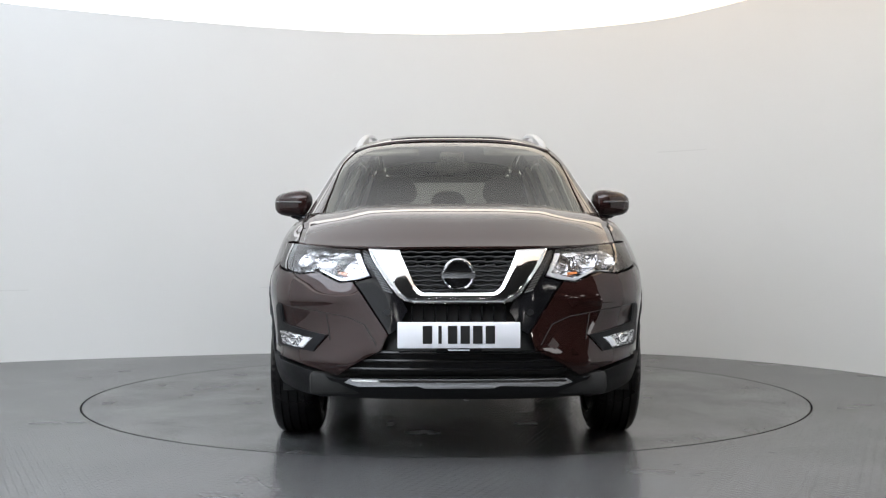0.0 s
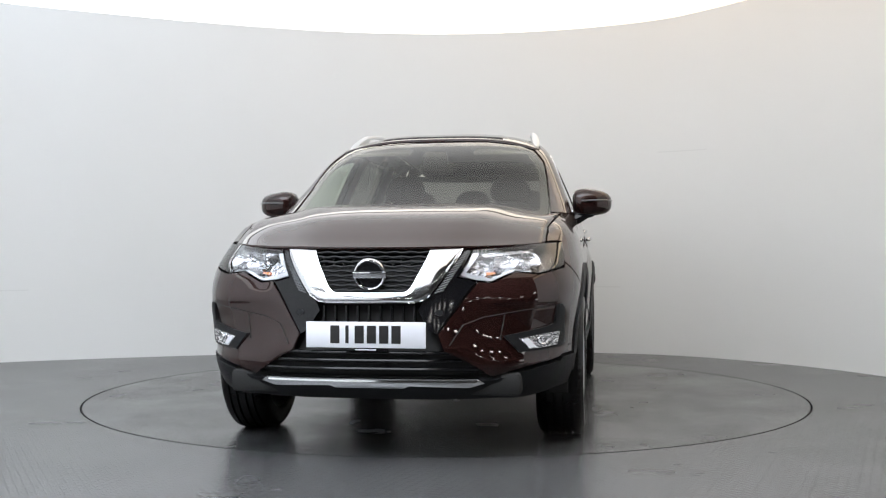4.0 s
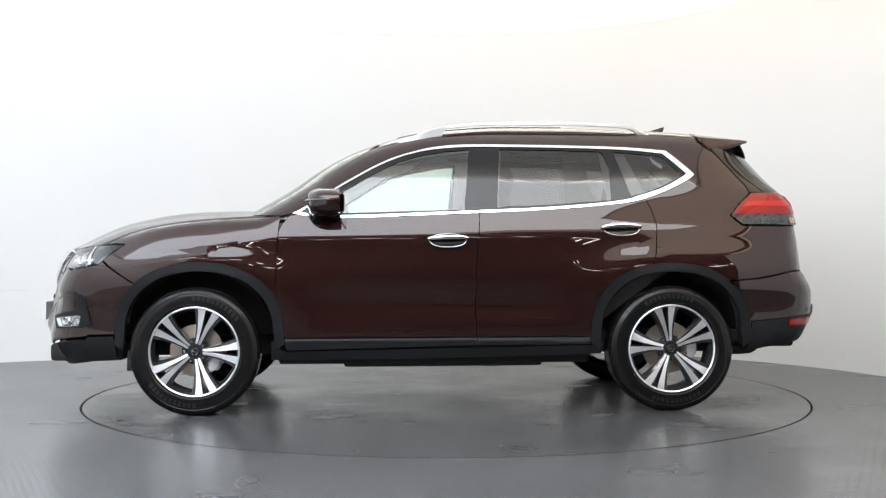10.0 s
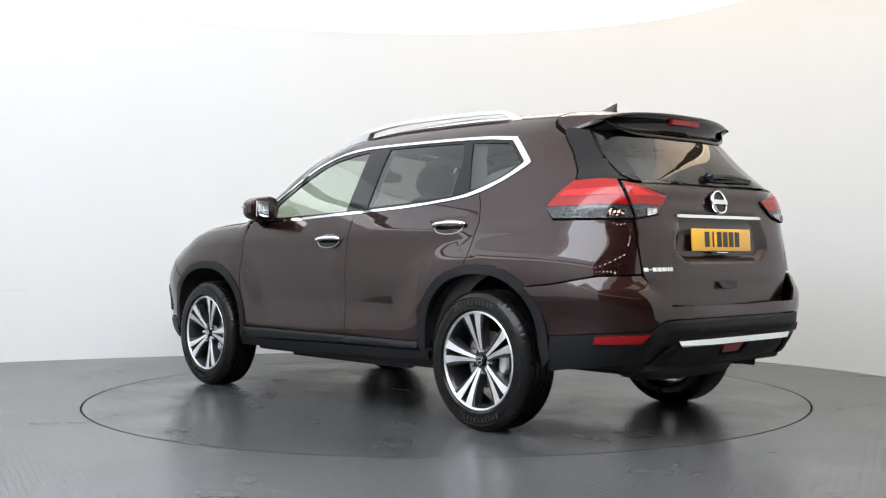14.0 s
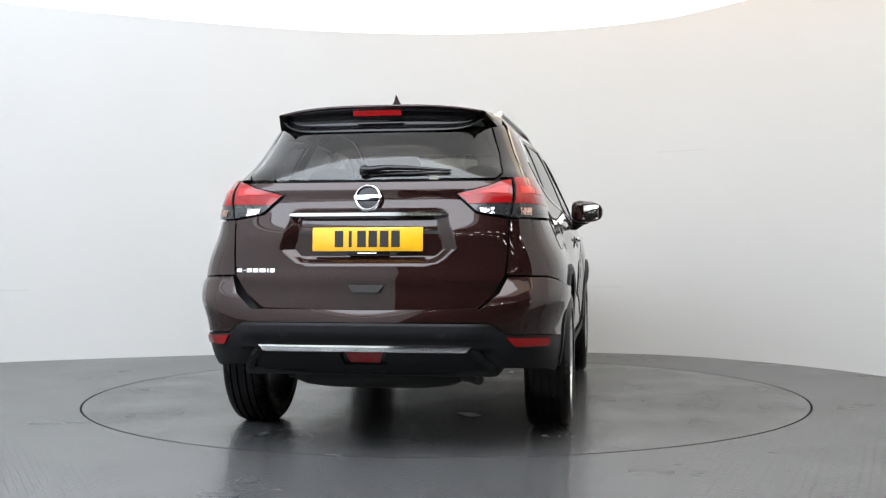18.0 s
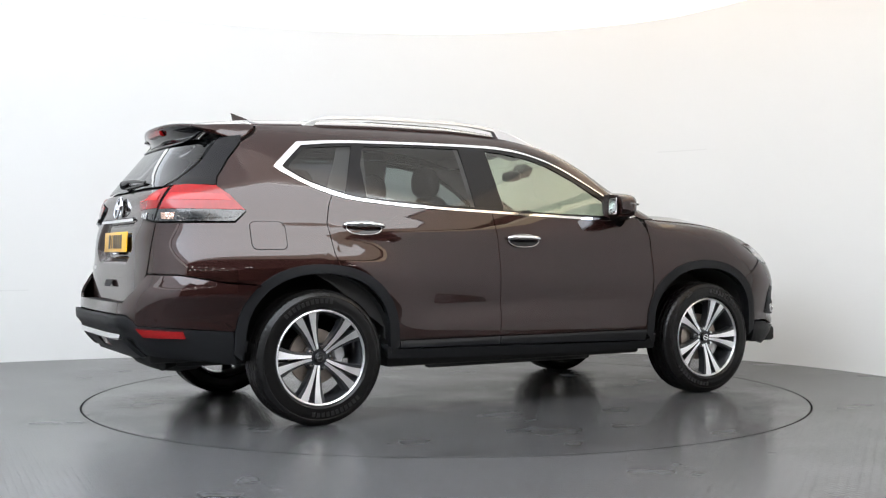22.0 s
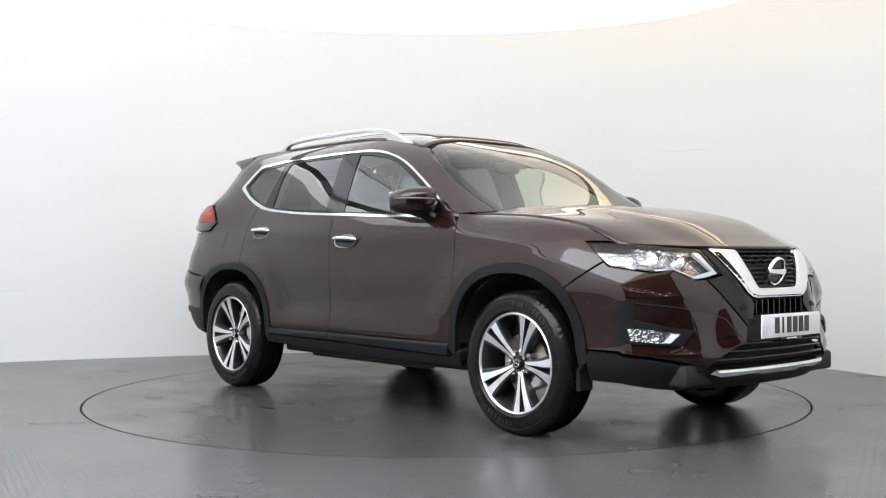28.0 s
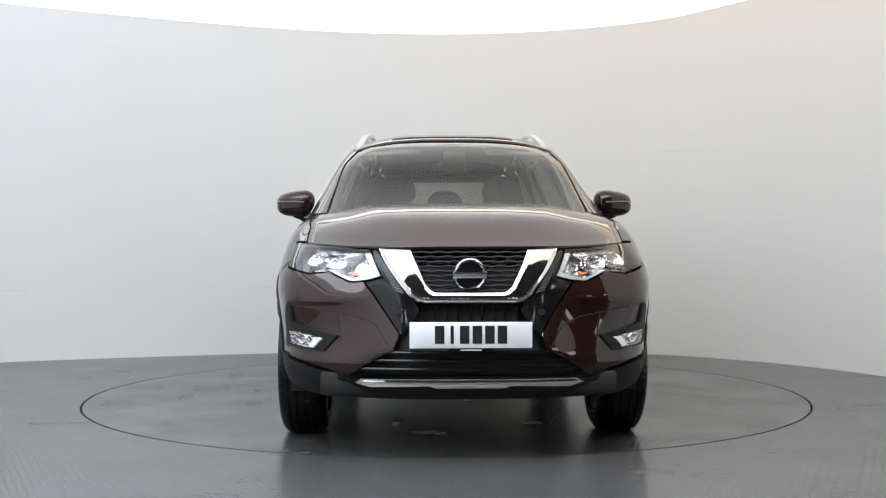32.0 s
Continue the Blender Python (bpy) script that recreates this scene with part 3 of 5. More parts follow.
hall_lights()


def hall_window():
    """A tall bright window in the hall's side, beside the camera."""
    f = tagged(new("window_hall"), "white-framed hall window with bright frosted panes", "window", kind="structure")
    bm = bmesh.new()
    for y in (-7.35, -6.2, -5.05):
        box(bm, 8.86, y, 1.9, 0.08, 0.07, 1.70, 0.008)
    for z in (1.05, 2.75):
        box(bm, 8.86, -6.2, z, 0.08, 2.37, 0.07, 0.008)
    part("window_frame", bm, PLATEWHITE, f)
    for y in (-6.775, -5.625):
        bm = bmesh.new()
        box(bm, 8.87, y, 1.9, 0.02, 1.08, 1.63)
        part("pane", bm, PANEGLOW, f, "bright frosted pane", smooth=False)


PANEGLOW = glow("frosted_daylight", (1.0, 1.0, 1.0), (1.0, 1.0, 1.0), 4.5)
hall_window()


# ---- the car ----
PIVOT = (-0.113, -0.032)
car = tagged(new("car"), "dark brown metallic SUV with chrome window trim on a turntable", "car")
AXLE, HUB_Z = 1.3525, 0.3575
ROOF_TOP = tab(-2.0, 1.580, -1.95, 1.584, -1.636, 1.600, -1.257, 1.618, -0.8, 1.630, -0.411, 1.630, -0.072, 1.606, 0.13, 1.572, 0.33, 1.522, 0.45, 1.47)


def arch(cx, rx, rz, zc=0.455, a0=0, a1=180, n=2.25, k=26):
    """Points of a wheel opening, from front to rear."""
    out = []
    for i in range(k + 1):
        a = radians(a0 + (a1 - a0) * i / k)
        c, s = math.cos(a), math.sin(a)
        out.append((cx + rx * math.copysign(abs(c)**(2 / n), c), zc + rz * abs(s)**(2 / n)))
    return out


FRONT_OUT = arch(1.326, 0.466, 0.402)
FRONT_IN = arch(1.326, 0.412, 0.352)
REAR_OUT = arch(-1.353, 0.464, 0.392)
REAR_IN = arch(-1.353, 0.408, 0.345)


def SS(pts, skin=lower):
    return [S(x, z, skin) for x, z in pts]


def FF(pts, skin=lower):
    return [F(y, z, skin) for y, z in pts]


def RR(pts, skin=lower):
    return [R(y, z, skin) for y, z in pts]


def both_sides(pts):
    """Adds the mirrored points for an outline that crosses the middle."""
    return pts + [(-y, z) for y, z in reversed(pts) if y > 1e-6]


CHROME_OUT = curve([(0.815, 1.134), (0.573, 1.106), (-0.074, 1.129), (-0.657, 1.156), (-1.045, 1.190), (-1.207, 1.218), (-1.369, 1.275), (-1.515, 1.348)], False, 4) + \
    curve([(-1.538, 1.366), (-1.530, 1.385), (-1.405, 1.500), (-1.353, 1.518), (-1.045, 1.538), (-0.349, 1.546), (-0.073, 1.538), (0.121, 1.500), (0.314, 1.429), (0.573, 1.281), (0.780, 1.145)], False, 4)
CHROME_IN = curve([(0.772, 1.1395), (0.573, 1.120), (-0.074, 1.143), (-0.657, 1.170), (-1.045, 1.204), (-1.207, 1.240), (-1.369, 1.297), (-1.478, 1.358)], False, 4) + \
    curve([(-1.494, 1.372), (-1.486, 1.384), (-1.378, 1.484), (-1.330, 1.500), (-1.045, 1.522), (-0.349, 1.531), (-0.073, 1.522), (0.121, 1.490), (0.314, 1.418), (0.573, 1.270), (0.766, 1.1455)], False, 4)
FRONT_GAP = [(0.850, 0.43), (0.880, 0.52), (0.893, 0.62), (0.901, 0.737), (0.898, 0.899), (0.886, 1.06)]
MID_GAP = [(-0.253, 1.138), (-0.249, 1.062), (-0.230, 0.836), (-0.224, 0.561), (-0.232, 0.43)]
REAR_GAP = [(-1.232, 1.224), (-1.262, 1.160), (-1.286, 1.064), (-1.266, 0.902), (-1.243, 0.840)]


def crease(u, v):
    """The flank's pressed form: doors drawn in between the swollen wheel arches, a shoulder and a ridge low on the doors."""
    x = np.clip(u, -2.0, 1.5)
    line = 0.985 + 0.045 * step(0.6, -1.6, x) - 0.02 * step(0.9, 1.6, x)
    d = v - line
    fade = step(1.75, 1.2, u) * step(-2.05, -1.5, u)
    low = 0.50 + 0.05 * (u + 0.9)
    ridge = np.exp(-((v - low) / 0.05)**2) * step(-0.95, -0.6, u) * step(0.95, 0.6, u)
    swell = np.maximum(step(0.98, 1.33, u), step(-1.00, -1.35, u))
    for cx in (1.326, -1.353):
        r = np.hypot((u - cx) / 0.470, (v - 0.455) / 0.400)
        swell = np.maximum(swell, step(1.58, 1.02, r))
    waist = step(0.44, 0.62, v) * step(1.07, 0.86, v) * (1 - swell)
    return fade * (0.0045 * np.exp(-(d / 0.042)**2) + 0.005 * ridge) - 0.021 * waist


def body():
    # wings, doors, side frames
    wing = [*SS(FRONT_GAP), *SS([(0.880, 1.118), (0.96, 1.117)])]
    wing += [S(x, float(BONNET_SIDE(x)) - 0.004) for x in np.linspace(1.02, 1.70, 14)]
    wing += [F(0.738, 0.985), F(0.738, 0.962), S(1.745, 0.962), S(1.787, 0.933), S(1.842, 0.890), S(1.868, 0.869)]
    arc = [q for q in FRONT_OUT if q[0] < 1.675]
    wing += [*SS([(1.675, 0.736)]), *SS(arc)]
    panel("front_wing", lower, wing, PAINT, car, relief=crease, grid=0.022)
    door = [*SS(FRONT_GAP), *SS([(0.875, 1.115), (0.815, 1.131), (0.573, 1.104), (-0.074, 1.127)]), *SS(MID_GAP)]
    fd = panel("front_door", upper, door, PAINT, car, relief=crease)
    door = [*SS(MID_GAP[::-1]), *SS([(-0.657, 1.154), (-1.045, 1.188), (-1.207, 1.215)]), *SS(REAR_GAP),
            *SS(list(reversed([q for q in REAR_OUT if q[0] > -1.235]))), *SS([(-0.884, 0.43)])]
    rd = panel("rear_door", upper, door, PAINT, car, relief=crease)

    def lip_f(u, v):
        return -0.010 * step(0.424, 0.434, v)
    for k, (fr, rr) in enumerate(zip(fd, rd)):
        m = k == 1
        panel("door_moulding", upper, SS([(0.845, 0.362), (0.856, 0.43), (-0.232, 0.43), (-0.234, 0.385)]), PLASTIC, fr, "black plastic moulding", off=0.013, thick=0.02, relief=lip_f, mirror=m, both=False)
        panel("door_moulding", upper, SS([(-0.236, 0.385), (-0.234, 0.43), (-0.884, 0.43), (-0.880, 0.388)]), PLASTIC, rr, "black plastic moulding", off=0.013, thick=0.02, relief=lip_f, mirror=m, both=False)
    top = [S(x, float(ROOF_TOP(x)), upper) for x in np.linspace(-1.590, 0.30, 26)]
    pillar = FF([(0.583, 1.524), (0.645, 1.445), (0.675, 1.33), (0.700, 1.20), (0.712, 1.125)], upper)
    o = SS(REAR_GAP[::-1], upper)
    chrome_path = SS(CHROME_OUT, upper)
    start = next(i for i, q in enumerate(CHROME_OUT) if q[0] < -1.235)
    o += chrome_path[start:] + SS([(0.87, 1.118)], upper)
    o += pillar[::-1] + top[::-1]
    o += SS([(-1.600, 1.575), (-1.625, 1.545), (-1.690, 1.505), (-1.775, 1.405), (-1.850, 1.305), (-1.866, 1.258), (-1.797, 1.201), (-1.728, 1.124), (-1.793, 1.064), (-2.0, 1.062)], upper)
    o += RR([(0.6505, 1.064), (0.647, 0.954), (0.641, 0.806)], upper) + SS([(-2.083, 0.800), (-1.856, 0.760), (-1.690, 0.744)], upper)
    o += SS([q for q in reversed(REAR_OUT) if -1.662 < q[0] < -1.25], upper)
    panel("body_side", upper, o, PAINT, car, relief=crease)
    panel("window_trim", upper, SS(CHROME_OUT, upper), CHROME, car, "polished chrome window surround", holes=[SS(CHROME_IN, upper)], off=0.003, thick=0.010, gap=0.0)
    # sill and wheel arch mouldings
    for line_o, line_i in ((FRONT_OUT, FRONT_IN), (REAR_OUT, REAR_IN)):
        fo = [(line_o[0][0] + 0.004, 0.40), *line_o, (line_o[-1][0] - 0.004, 0.40)]
        fi = [(line_i[0][0] + 0.012, 0.36), *line_i, (line_i[-1][0] - 0.012, 0.36)]
        panel("wheel_arch_moulding", lower, SS(fo) + SS(fi[::-1]), PLASTIC, car, "black plastic wheel arch moulding", off=0.014, thick=0.04, gap=0.0, relief=edge_round(SS(fo) + SS(fi[::-1]), 0.010, 0.006))
    panel("sill", lower, SS([(0.93, 0.40), (0.85, 0.356), (-0.88, 0.382), (-0.96, 0.40), (-0.95, 0.33), (-0.60, 0.318), (0.25, 0.305), (0.93, 0.305)]), PLASTIC, car, "black plastic sill", off=0.004, thick=0.09)
    # bonnet and roof
    def edge_y(x):
        if x > 1.70:
            return 0.734
        return float(lower(*S(x, float(BONNET_SIDE(x)) - 0.005))[1]) - 0.003
    sides = [(x, edge_y(x)) for x in np.linspace(0.90, 1.75, 18)]
    half = tab(*[v for q in sides for v in q], 1.95, 0.734)
    cols = np.linspace(-1, 1, 45)
    P = np.zeros((30, 45, 3))
    for j, s in enumerate(cols):
        w = s * s
        ze = 0.925 + 0.030 * w
        xe = float(lower(*F(min(abs(s) * 0.732, 0.73), ze))[0]) + 0.004
        xc = 1.06 - 0.14 * w
        for i, t in enumerate(np.linspace(0, 1, 30)):
            t = 1 - (1 - t)**1.6
            zm, zs = float(BONNET_MID(xc + t * (2.165 - xc))), float(BONNET_SIDE(xc + t * (1.90 - xc)))
            x = xc + t * (xe - xc)
            y = s * float(half(min(x, 1.90)))
            ridge = 0.57 - 0.17 * t
            bulge = 0.013 * float(step(ridge + 0.12, ridge - 0.07, abs(y))) + 0.0015 * math.exp(-((abs(y) - ridge + 0.05) / 0.05)**2) - 0.010
            P[i, j] = (x, y, zm + 0.010 * (1 - abs(s)**3) + (zs - zm) * abs(s)**3.6 + bulge * (1 - w**4) * math.sin(math.pi * min(1, 0.12 + t * 0.86)))
    lip = P[-1].copy()
    lip[:, 0] -= 0.012
    lip[:, 2] -= 0.022
    sheet("bonnet", np.concatenate([P, lip[None]])[:, ::-1], PAINT, car, "", 0.012)
    C = np.zeros((6, 45, 3))
    for j in range(45):
        s = cols[j]
        b = upper(*F(s * 0.70, 1.085, upper))
        for i in range(6):
            t = i / 5
            C[i, j] = P[0, j] * (1 - t) + np.array(b) * t + (-0.004, 0, -0.016 - 0.03 * math.sin(math.pi * t))
    sheet("cowl", C, PLASTIC, car, "black plastic windscreen cowl", 0.006)
    ys = np.linspace(-1, 1, 33)
    P = np.zeros((44, 33, 3))
    def roof_y(x):
        return float(upper(*S(x, float(ROOF_TOP(x)), upper))[1]) - 0.003
    rs = tab(*[v for x in np.linspace(-1.62, 0.36, 20) for v in (x, roof_y(x))])
    for j, s in enumerate(ys):
        x0 = 0.275 + 0.055 * s * s
        for i, t in enumerate(np.linspace(0, 1, 44)):
            x = x0 + t * (-1.60 - x0)
            zt = float(ROOF_TOP(x))
            P[i, j] = (x, s * float(rs(x)), zt + (float(ROOF_MID(x)) - zt) * (1 - abs(s)**3.6))
    sheet("roof", P, PAINT, car, "", 0.012)
    Q = P[2:26, 6:27].copy()
    Q[:, :, 2] += 0.004
    sheet("roof_glass", Q, ROOFGLASS, car, "black panoramic roof glass", 0.006)
    L = P[1:, 1:-1].copy()
    L[:, :, 2] -= 0.03
    sheet("headlining", L, HEADLINER, car, "beige roof lining", 0.006)
    # windscreen and windows
    outline = FF([(0.0, 1.600), (0.30, 1.584), (0.50, 1.553), (0.577, 1.518), (0.639, 1.442), (0.672, 1.33), (0.694, 1.20), (0.702, 1.11), (0.35, 1.10), (0.0, 1.10)] +
                 [(-0.35, 1.10), (-0.702, 1.11), (-0.694, 1.20), (-0.672, 1.33), (-0.639, 1.442), (-0.577, 1.518), (-0.50, 1.553), (-0.30, 1.584)], upper)
    pane = panel("windscreen", upper, outline, WINDSCREEN, car, "clear windscreen", off=-0.004, thick=0.0, both=False, grid=0.05)[0]
    pane.visible_shadow = False
    hole = FF([(0.0, 1.572), (0.30, 1.556), (0.48, 1.528), (0.544, 1.498), (0.602, 1.428), (0.632, 1.33), (0.652, 1.20), (0.655, 1.142), (0.35, 1.128), (0.0, 1.125)] +
              [(-0.35, 1.128), (-0.655, 1.142), (-0.652, 1.20), (-0.632, 1.33), (-0.602, 1.428), (-0.544, 1.498), (-0.48, 1.528), (-0.30, 1.556)], upper)
    panel("windscreen_border", upper, outline, GLOSSBLACK, car, "black printed windscreen border", holes=[hole], off=-0.007, thick=0.0, both=False, gap=0.001)
    win_f = [(-0.205, 1.515), (-0.074, 1.504), (0.10, 1.472), (0.25, 1.418), (0.40, 1.342), (0.573, 1.232), (0.60, 1.20), (0.565, 1.134), (-0.165, 1.156)]
    win_r = [(-1.005, 1.490), (-0.985, 1.508), (-0.70, 1.517), (-0.385, 1.518), (-0.355, 1.172), (-0.657, 1.186), (-1.03, 1.214), (-1.036, 1.40)]
    win_q = [(-1.462, 1.372), (-1.372, 1.470), (-1.345, 1.484), (-1.066, 1.508), (-1.150, 1.240), (-1.232, 1.256), (-1.369, 1.310)]
    panel("window_pillar_trim", upper, SS(CHROME_IN, upper), GLOSSBLACK, car, "gloss black pillar and window frame trim", holes=[SS(w, upper) for w in (win_f, win_r, win_q)], off=-0.002, thick=0.012, gap=0.0)
    for name, w, g, lab in (("front_side_window", win_f, SIDEGLASS, "clear green-tinted side window"), ("rear_side_window", win_r, PRIVACY, "dark privacy side window"), ("quarter_window", win_q, PRIVACY, "dark privacy quarter window")):
        for ob in panel(name, upper, SS(w, upper), g, car, lab, off=-0.006, thick=0.0, gap=-0.004, grid=0.08):
            ob.visible_shadow = False


body()


def tail():
    # rear bumper, tailgate, glass, lamps
    sk = lower
    gate = RR([(0.0, 0.670), (0.515, 0.672), (0.590, 0.730), (0.636, 0.806), (0.645, 0.954), (0.648, 1.062), (0.50, 1.088), (0.405, 1.176), (0.56, 1.215), (0.60, 1.238), (0.0, 1.238),
               (-0.60, 1.238), (-0.56, 1.215), (-0.405, 1.176), (-0.50, 1.088), (-0.648, 1.062), (-0.645, 0.954), (-0.636, 0.806), (-0.590, 0.730), (-0.515, 0.672)])

    def dent(u, v):
        y = lower(u, v)[:, 1]
        half = np.interp(v, [0.85, 0.87, 0.93, 1.06, 1.10], [0.30, 0.355, 0.420, 0.385, 0.37])
        inn = step(0.0, 0.07, half - np.abs(y)) * step(0.845, 0.895, v) * step(1.110, 1.080, v)
        ledge = 0.008 * np.exp(-((v - 1.20) / 0.03)**2)
        return -0.036 * inn * (1 - 0.3 * step(0.95, 1.08, v)) + ledge - np.clip(-TAIL_X(v) - 2.234, 0, 1) * step(0.84, 0.74, v)
    g = panel("tailgate", sk, gate, PAINT, car, both=False, relief=dent, grid=0.011)[0]
    glass_o = RR([(0.0, 1.245), (0.585, 1.250), (0.607, 1.278), (0.576, 1.385), (0.525, 1.520), (0.0, 1.525), (-0.525, 1.520), (-0.576, 1.385), (-0.607, 1.278), (-0.585, 1.250)], upper)
    ob = panel("rear_window", upper, glass_o, REARGLASS, car, "dark privacy rear window", both=False, thick=0.0, off=0.002, grid=0.05)[0]
    ob.visible_shadow = False
    back = RR([(0.0, 1.0), (0.70, 1.0)]) + SS([(-1.75, 1.0), (-1.80, 1.25), (-1.62, 1.50)], upper) + RR([(0.54, 1.545), (0.0, 1.55), (0.0, 1.505), (0.50, 1.505), (0.575, 1.385), (0.62, 1.30), (0.58, 1.262), (0.0, 1.258)], upper)
    panel("tailgate_inner_frame", upper, back, DARK, car, "dark inner tailgate frame", off=-0.03, thick=0, gap=0, grid=0.05)
    # black gloss flanks of the tailgate beside the glass
    ext = SS([(-1.866, 1.262), (-1.852, 1.308), (-1.778, 1.408), (-1.693, 1.508), (-1.68, 1.545)], upper) + RR([(0.530, 1.530), (0.580, 1.385), (0.611, 1.278), (0.600, 1.256)], upper)
    panel("tailgate_side_trim", upper, ext, GLOSSBLACK, car, "gloss black tailgate flank", off=0.0, gap=0.002)
    # tail lamps: outer on the body, inner on the tailgate
    outer = SS([(-1.730, 1.124), (-1.800, 1.203), (-1.868, 1.254), (-2.0, 1.256)]) + RR([(0.6495, 1.250), (0.6495, 1.066)]) + SS([(-2.0, 1.066), (-1.794, 1.068)])
    inner = RR([(0.645, 1.242), (0.60, 1.232), (0.55, 1.212), (0.410, 1.176), (0.502, 1.092), (0.646, 1.068)])
    for k in (0, 1):
        m = k == 1
        for name, o in (("tail_lamp", outer), ("tailgate_lamp", inner)):
            lamp = panel(name, sk, o, TAILCLEAR, car, "red and smoked tail lamp", off=0.012, thick=0.03, both=False, mirror=m)[0]
            zs = 1.122
            red = [q for q in dense(o, 0.012) if q[1] > zs]
            panel("red_lens", sk, red, REDLENS, lamp, "red lens", off=0.0145, thick=0.004, gap=0.004, both=False, mirror=m)
            band = [q for q in dense(inset(dense(o, 0.012), 0.016), 0.012) if 1.170 < q[1] < 1.215]
            if len(band) > 3:
                panel("light_guide", sk, band, REDGUIDE, lamp, "brighter red light guide", off=0.0165, thick=0.003, gap=0.003, both=False, mirror=m)
            cl = [q for q in dense(inset(dense(o, 0.012), 0.014), 0.012) if 1.06 < q[1] < 1.116]
            panel("clear_lens", sk, cl, TAILCLEAR, lamp, "smoked ribbed lens", off=0.0140, thick=0.003, gap=0.004, both=False, mirror=m)
            y0 = (0.520, 0.585) if name == "tailgate_lamp" else (0.690, 0.735)
            panel("bulb_reflector", sk, RR([(y0[0], 1.078 + 0.008 * (y0[0] < 0.6)), (y0[0] - 0.008, 1.112), (y0[1], 1.114), (y0[1], 1.076)]), FACETS if name == "tailgate_lamp" else AMBERCHROME, lamp, "bright bulb reflector", off=0.0175, thick=0.003, gap=0.002, both=False, mirror=m, grid=0.012)
    # the bumper's ledge below the tailgate
    bm = bmesh.new()
    rows = []
    for y in np.linspace(-0.56, 0.56, 25):
        x = float(lower(*R(float(y), 0.646))[0])
        rows.append([bm.verts.new(v) for v in ((x + 0.004, y, 0.645), (x + 0.10, y, 0.641), (x + 0.10, y, 0.632), (x + 0.004, y, 0.636))])
    for a, b in zip(rows, rows[1:]):
        for k in range(4):
            bm.faces.new((a[k], a[(k + 1) % 4], b[(k + 1) % 4], b[k]))
    bmesh.ops.recalc_face_normals(bm, faces=bm.faces)
    part("bumper_ledge", bm, DARK, car, "dark bumper ledge below the tailgate")
    # painted bumper skin and black lower bumper
    mid_line = [(-1.825, 0.510), (-2.00, 0.524), (-2.148, 0.536)]
    edge = RR([(0.650, 0.540), (0.605, 0.574), (0.560, 0.592)])
    up = RR([(0.525, 0.651), (0.606, 0.717), (0.646, 0.800)]) + SS([(-2.083, 0.796), (-1.856, 0.756), (-1.680, 0.742)]) + SS([q for q in REAR_OUT if q[0] < -1.685 and q[1] > 0.512]) + SS(mid_line) + edge
    full = up + [(-2 * END - u, z) for u, z in reversed(up)]

    def swell(u, v):
        return (0.010 * np.exp(-((v - 0.70) / 0.05)**2) + 0.012 * step(0.800, 0.765, v) * step(0.56, 0.70, v)) * step(0.0, 0.3, np.abs(np.abs(u) - END))
    panel("rear_bumper", sk, full, PAINT, car, both=False, relief=swell)
    low = edge[::-1] + SS(mid_line[::-1]) + SS([q for q in REAR_OUT if q[0] < -1.80 and q[1] < 0.512]) + SS([(-1.80, 0.36), (-1.80, 0.335), (-1.97, 0.362), (-2.10, 0.375)]) + RR([(0.60, 0.385), (0.45, 0.368), (0.40, 0.33)])
    full = low + [(-2 * END - u, z) for u, z in reversed(low)]

    def ledge(u, v):
        y = np.abs(lower(u, v)[:, 1])
        mid = step(0.62, 0.50, y)
        return mid * (0.022 * step(0.50, 0.545, v) - 0.03 * step(0.475, 0.455, v) + 0.008 * step(0.60, 0.585, v))
    lb = panel("rear_lower_bumper", sk, full, PLASTIC, car, "black plastic lower rear bumper", both=False, relief=ledge, grid=0.018, thick=0.03)[0]
    panel("chrome_skid_strip", sk, RR(both_sides([(0.0, 0.470), (0.465, 0.470), (0.492, 0.494), (0.0, 0.494)])), CHROME, lb, "chrome skid strip", off=0.012, thick=0.02, both=False, gap=0.0, relief=lambda u, v: 0.35 * (0.496 - v))
    valance = RR(both_sides([(0.0, 0.468), (0.466, 0.468), (0.545, 0.372), (0.500, 0.352), (0.0, 0.345)]))
    vr = edge_round(valance, 0.014, 0.010)
    panel("diffuser", sk, valance, PLASTIC, lb, "black plastic diffuser", off=-0.004, thick=0.05, both=False, gap=0, grid=0.012, holes=[RR([(0.100, 0.392), (0.116, 0.464), (-0.116, 0.464), (-0.100, 0.392)])],
          relief=lambda u, v: vr(u, v) + 0.10 * (v - 0.41))
    for k in (0, 1):
        rib = RR([(0.462, 0.476), (0.500, 0.482), (0.520, 0.470), (0.590, 0.380), (0.548, 0.366)])
        panel("diffuser_end", sk, rib, PLASTIC, lb, "raised black diffuser end", off=0.012, thick=0.05, both=False, mirror=k == 1, gap=0, grid=0.012, relief=edge_round(rib, 0.014, 0.012))
    panel("fog_lamp", sk, RR([(0.088, 0.396), (0.104, 0.462), (-0.104, 0.462), (-0.088, 0.396)]), GLOSSBLACK, lb, "rear fog lamp housing", off=-0.018, both=False, gap=0.0)
    panel("fog_lens", sk, RR([(0.070, 0.404), (0.088, 0.454), (-0.088, 0.454), (-0.070, 0.404)]), REDLENS, lb, "red fog lamp lens", off=-0.008, both=False, gap=0.0)
    for k in (0, 1):
        panel("rear_reflector", sk, RR([(0.675, 0.484), (0.640, 0.530)]) + SS([(-2.065, 0.520), (-2.050, 0.480), (-2.09, 0.480)]), REDLENS, lb, "red reflector", off=0.009, both=False, mirror=k == 1, gap=0.003)
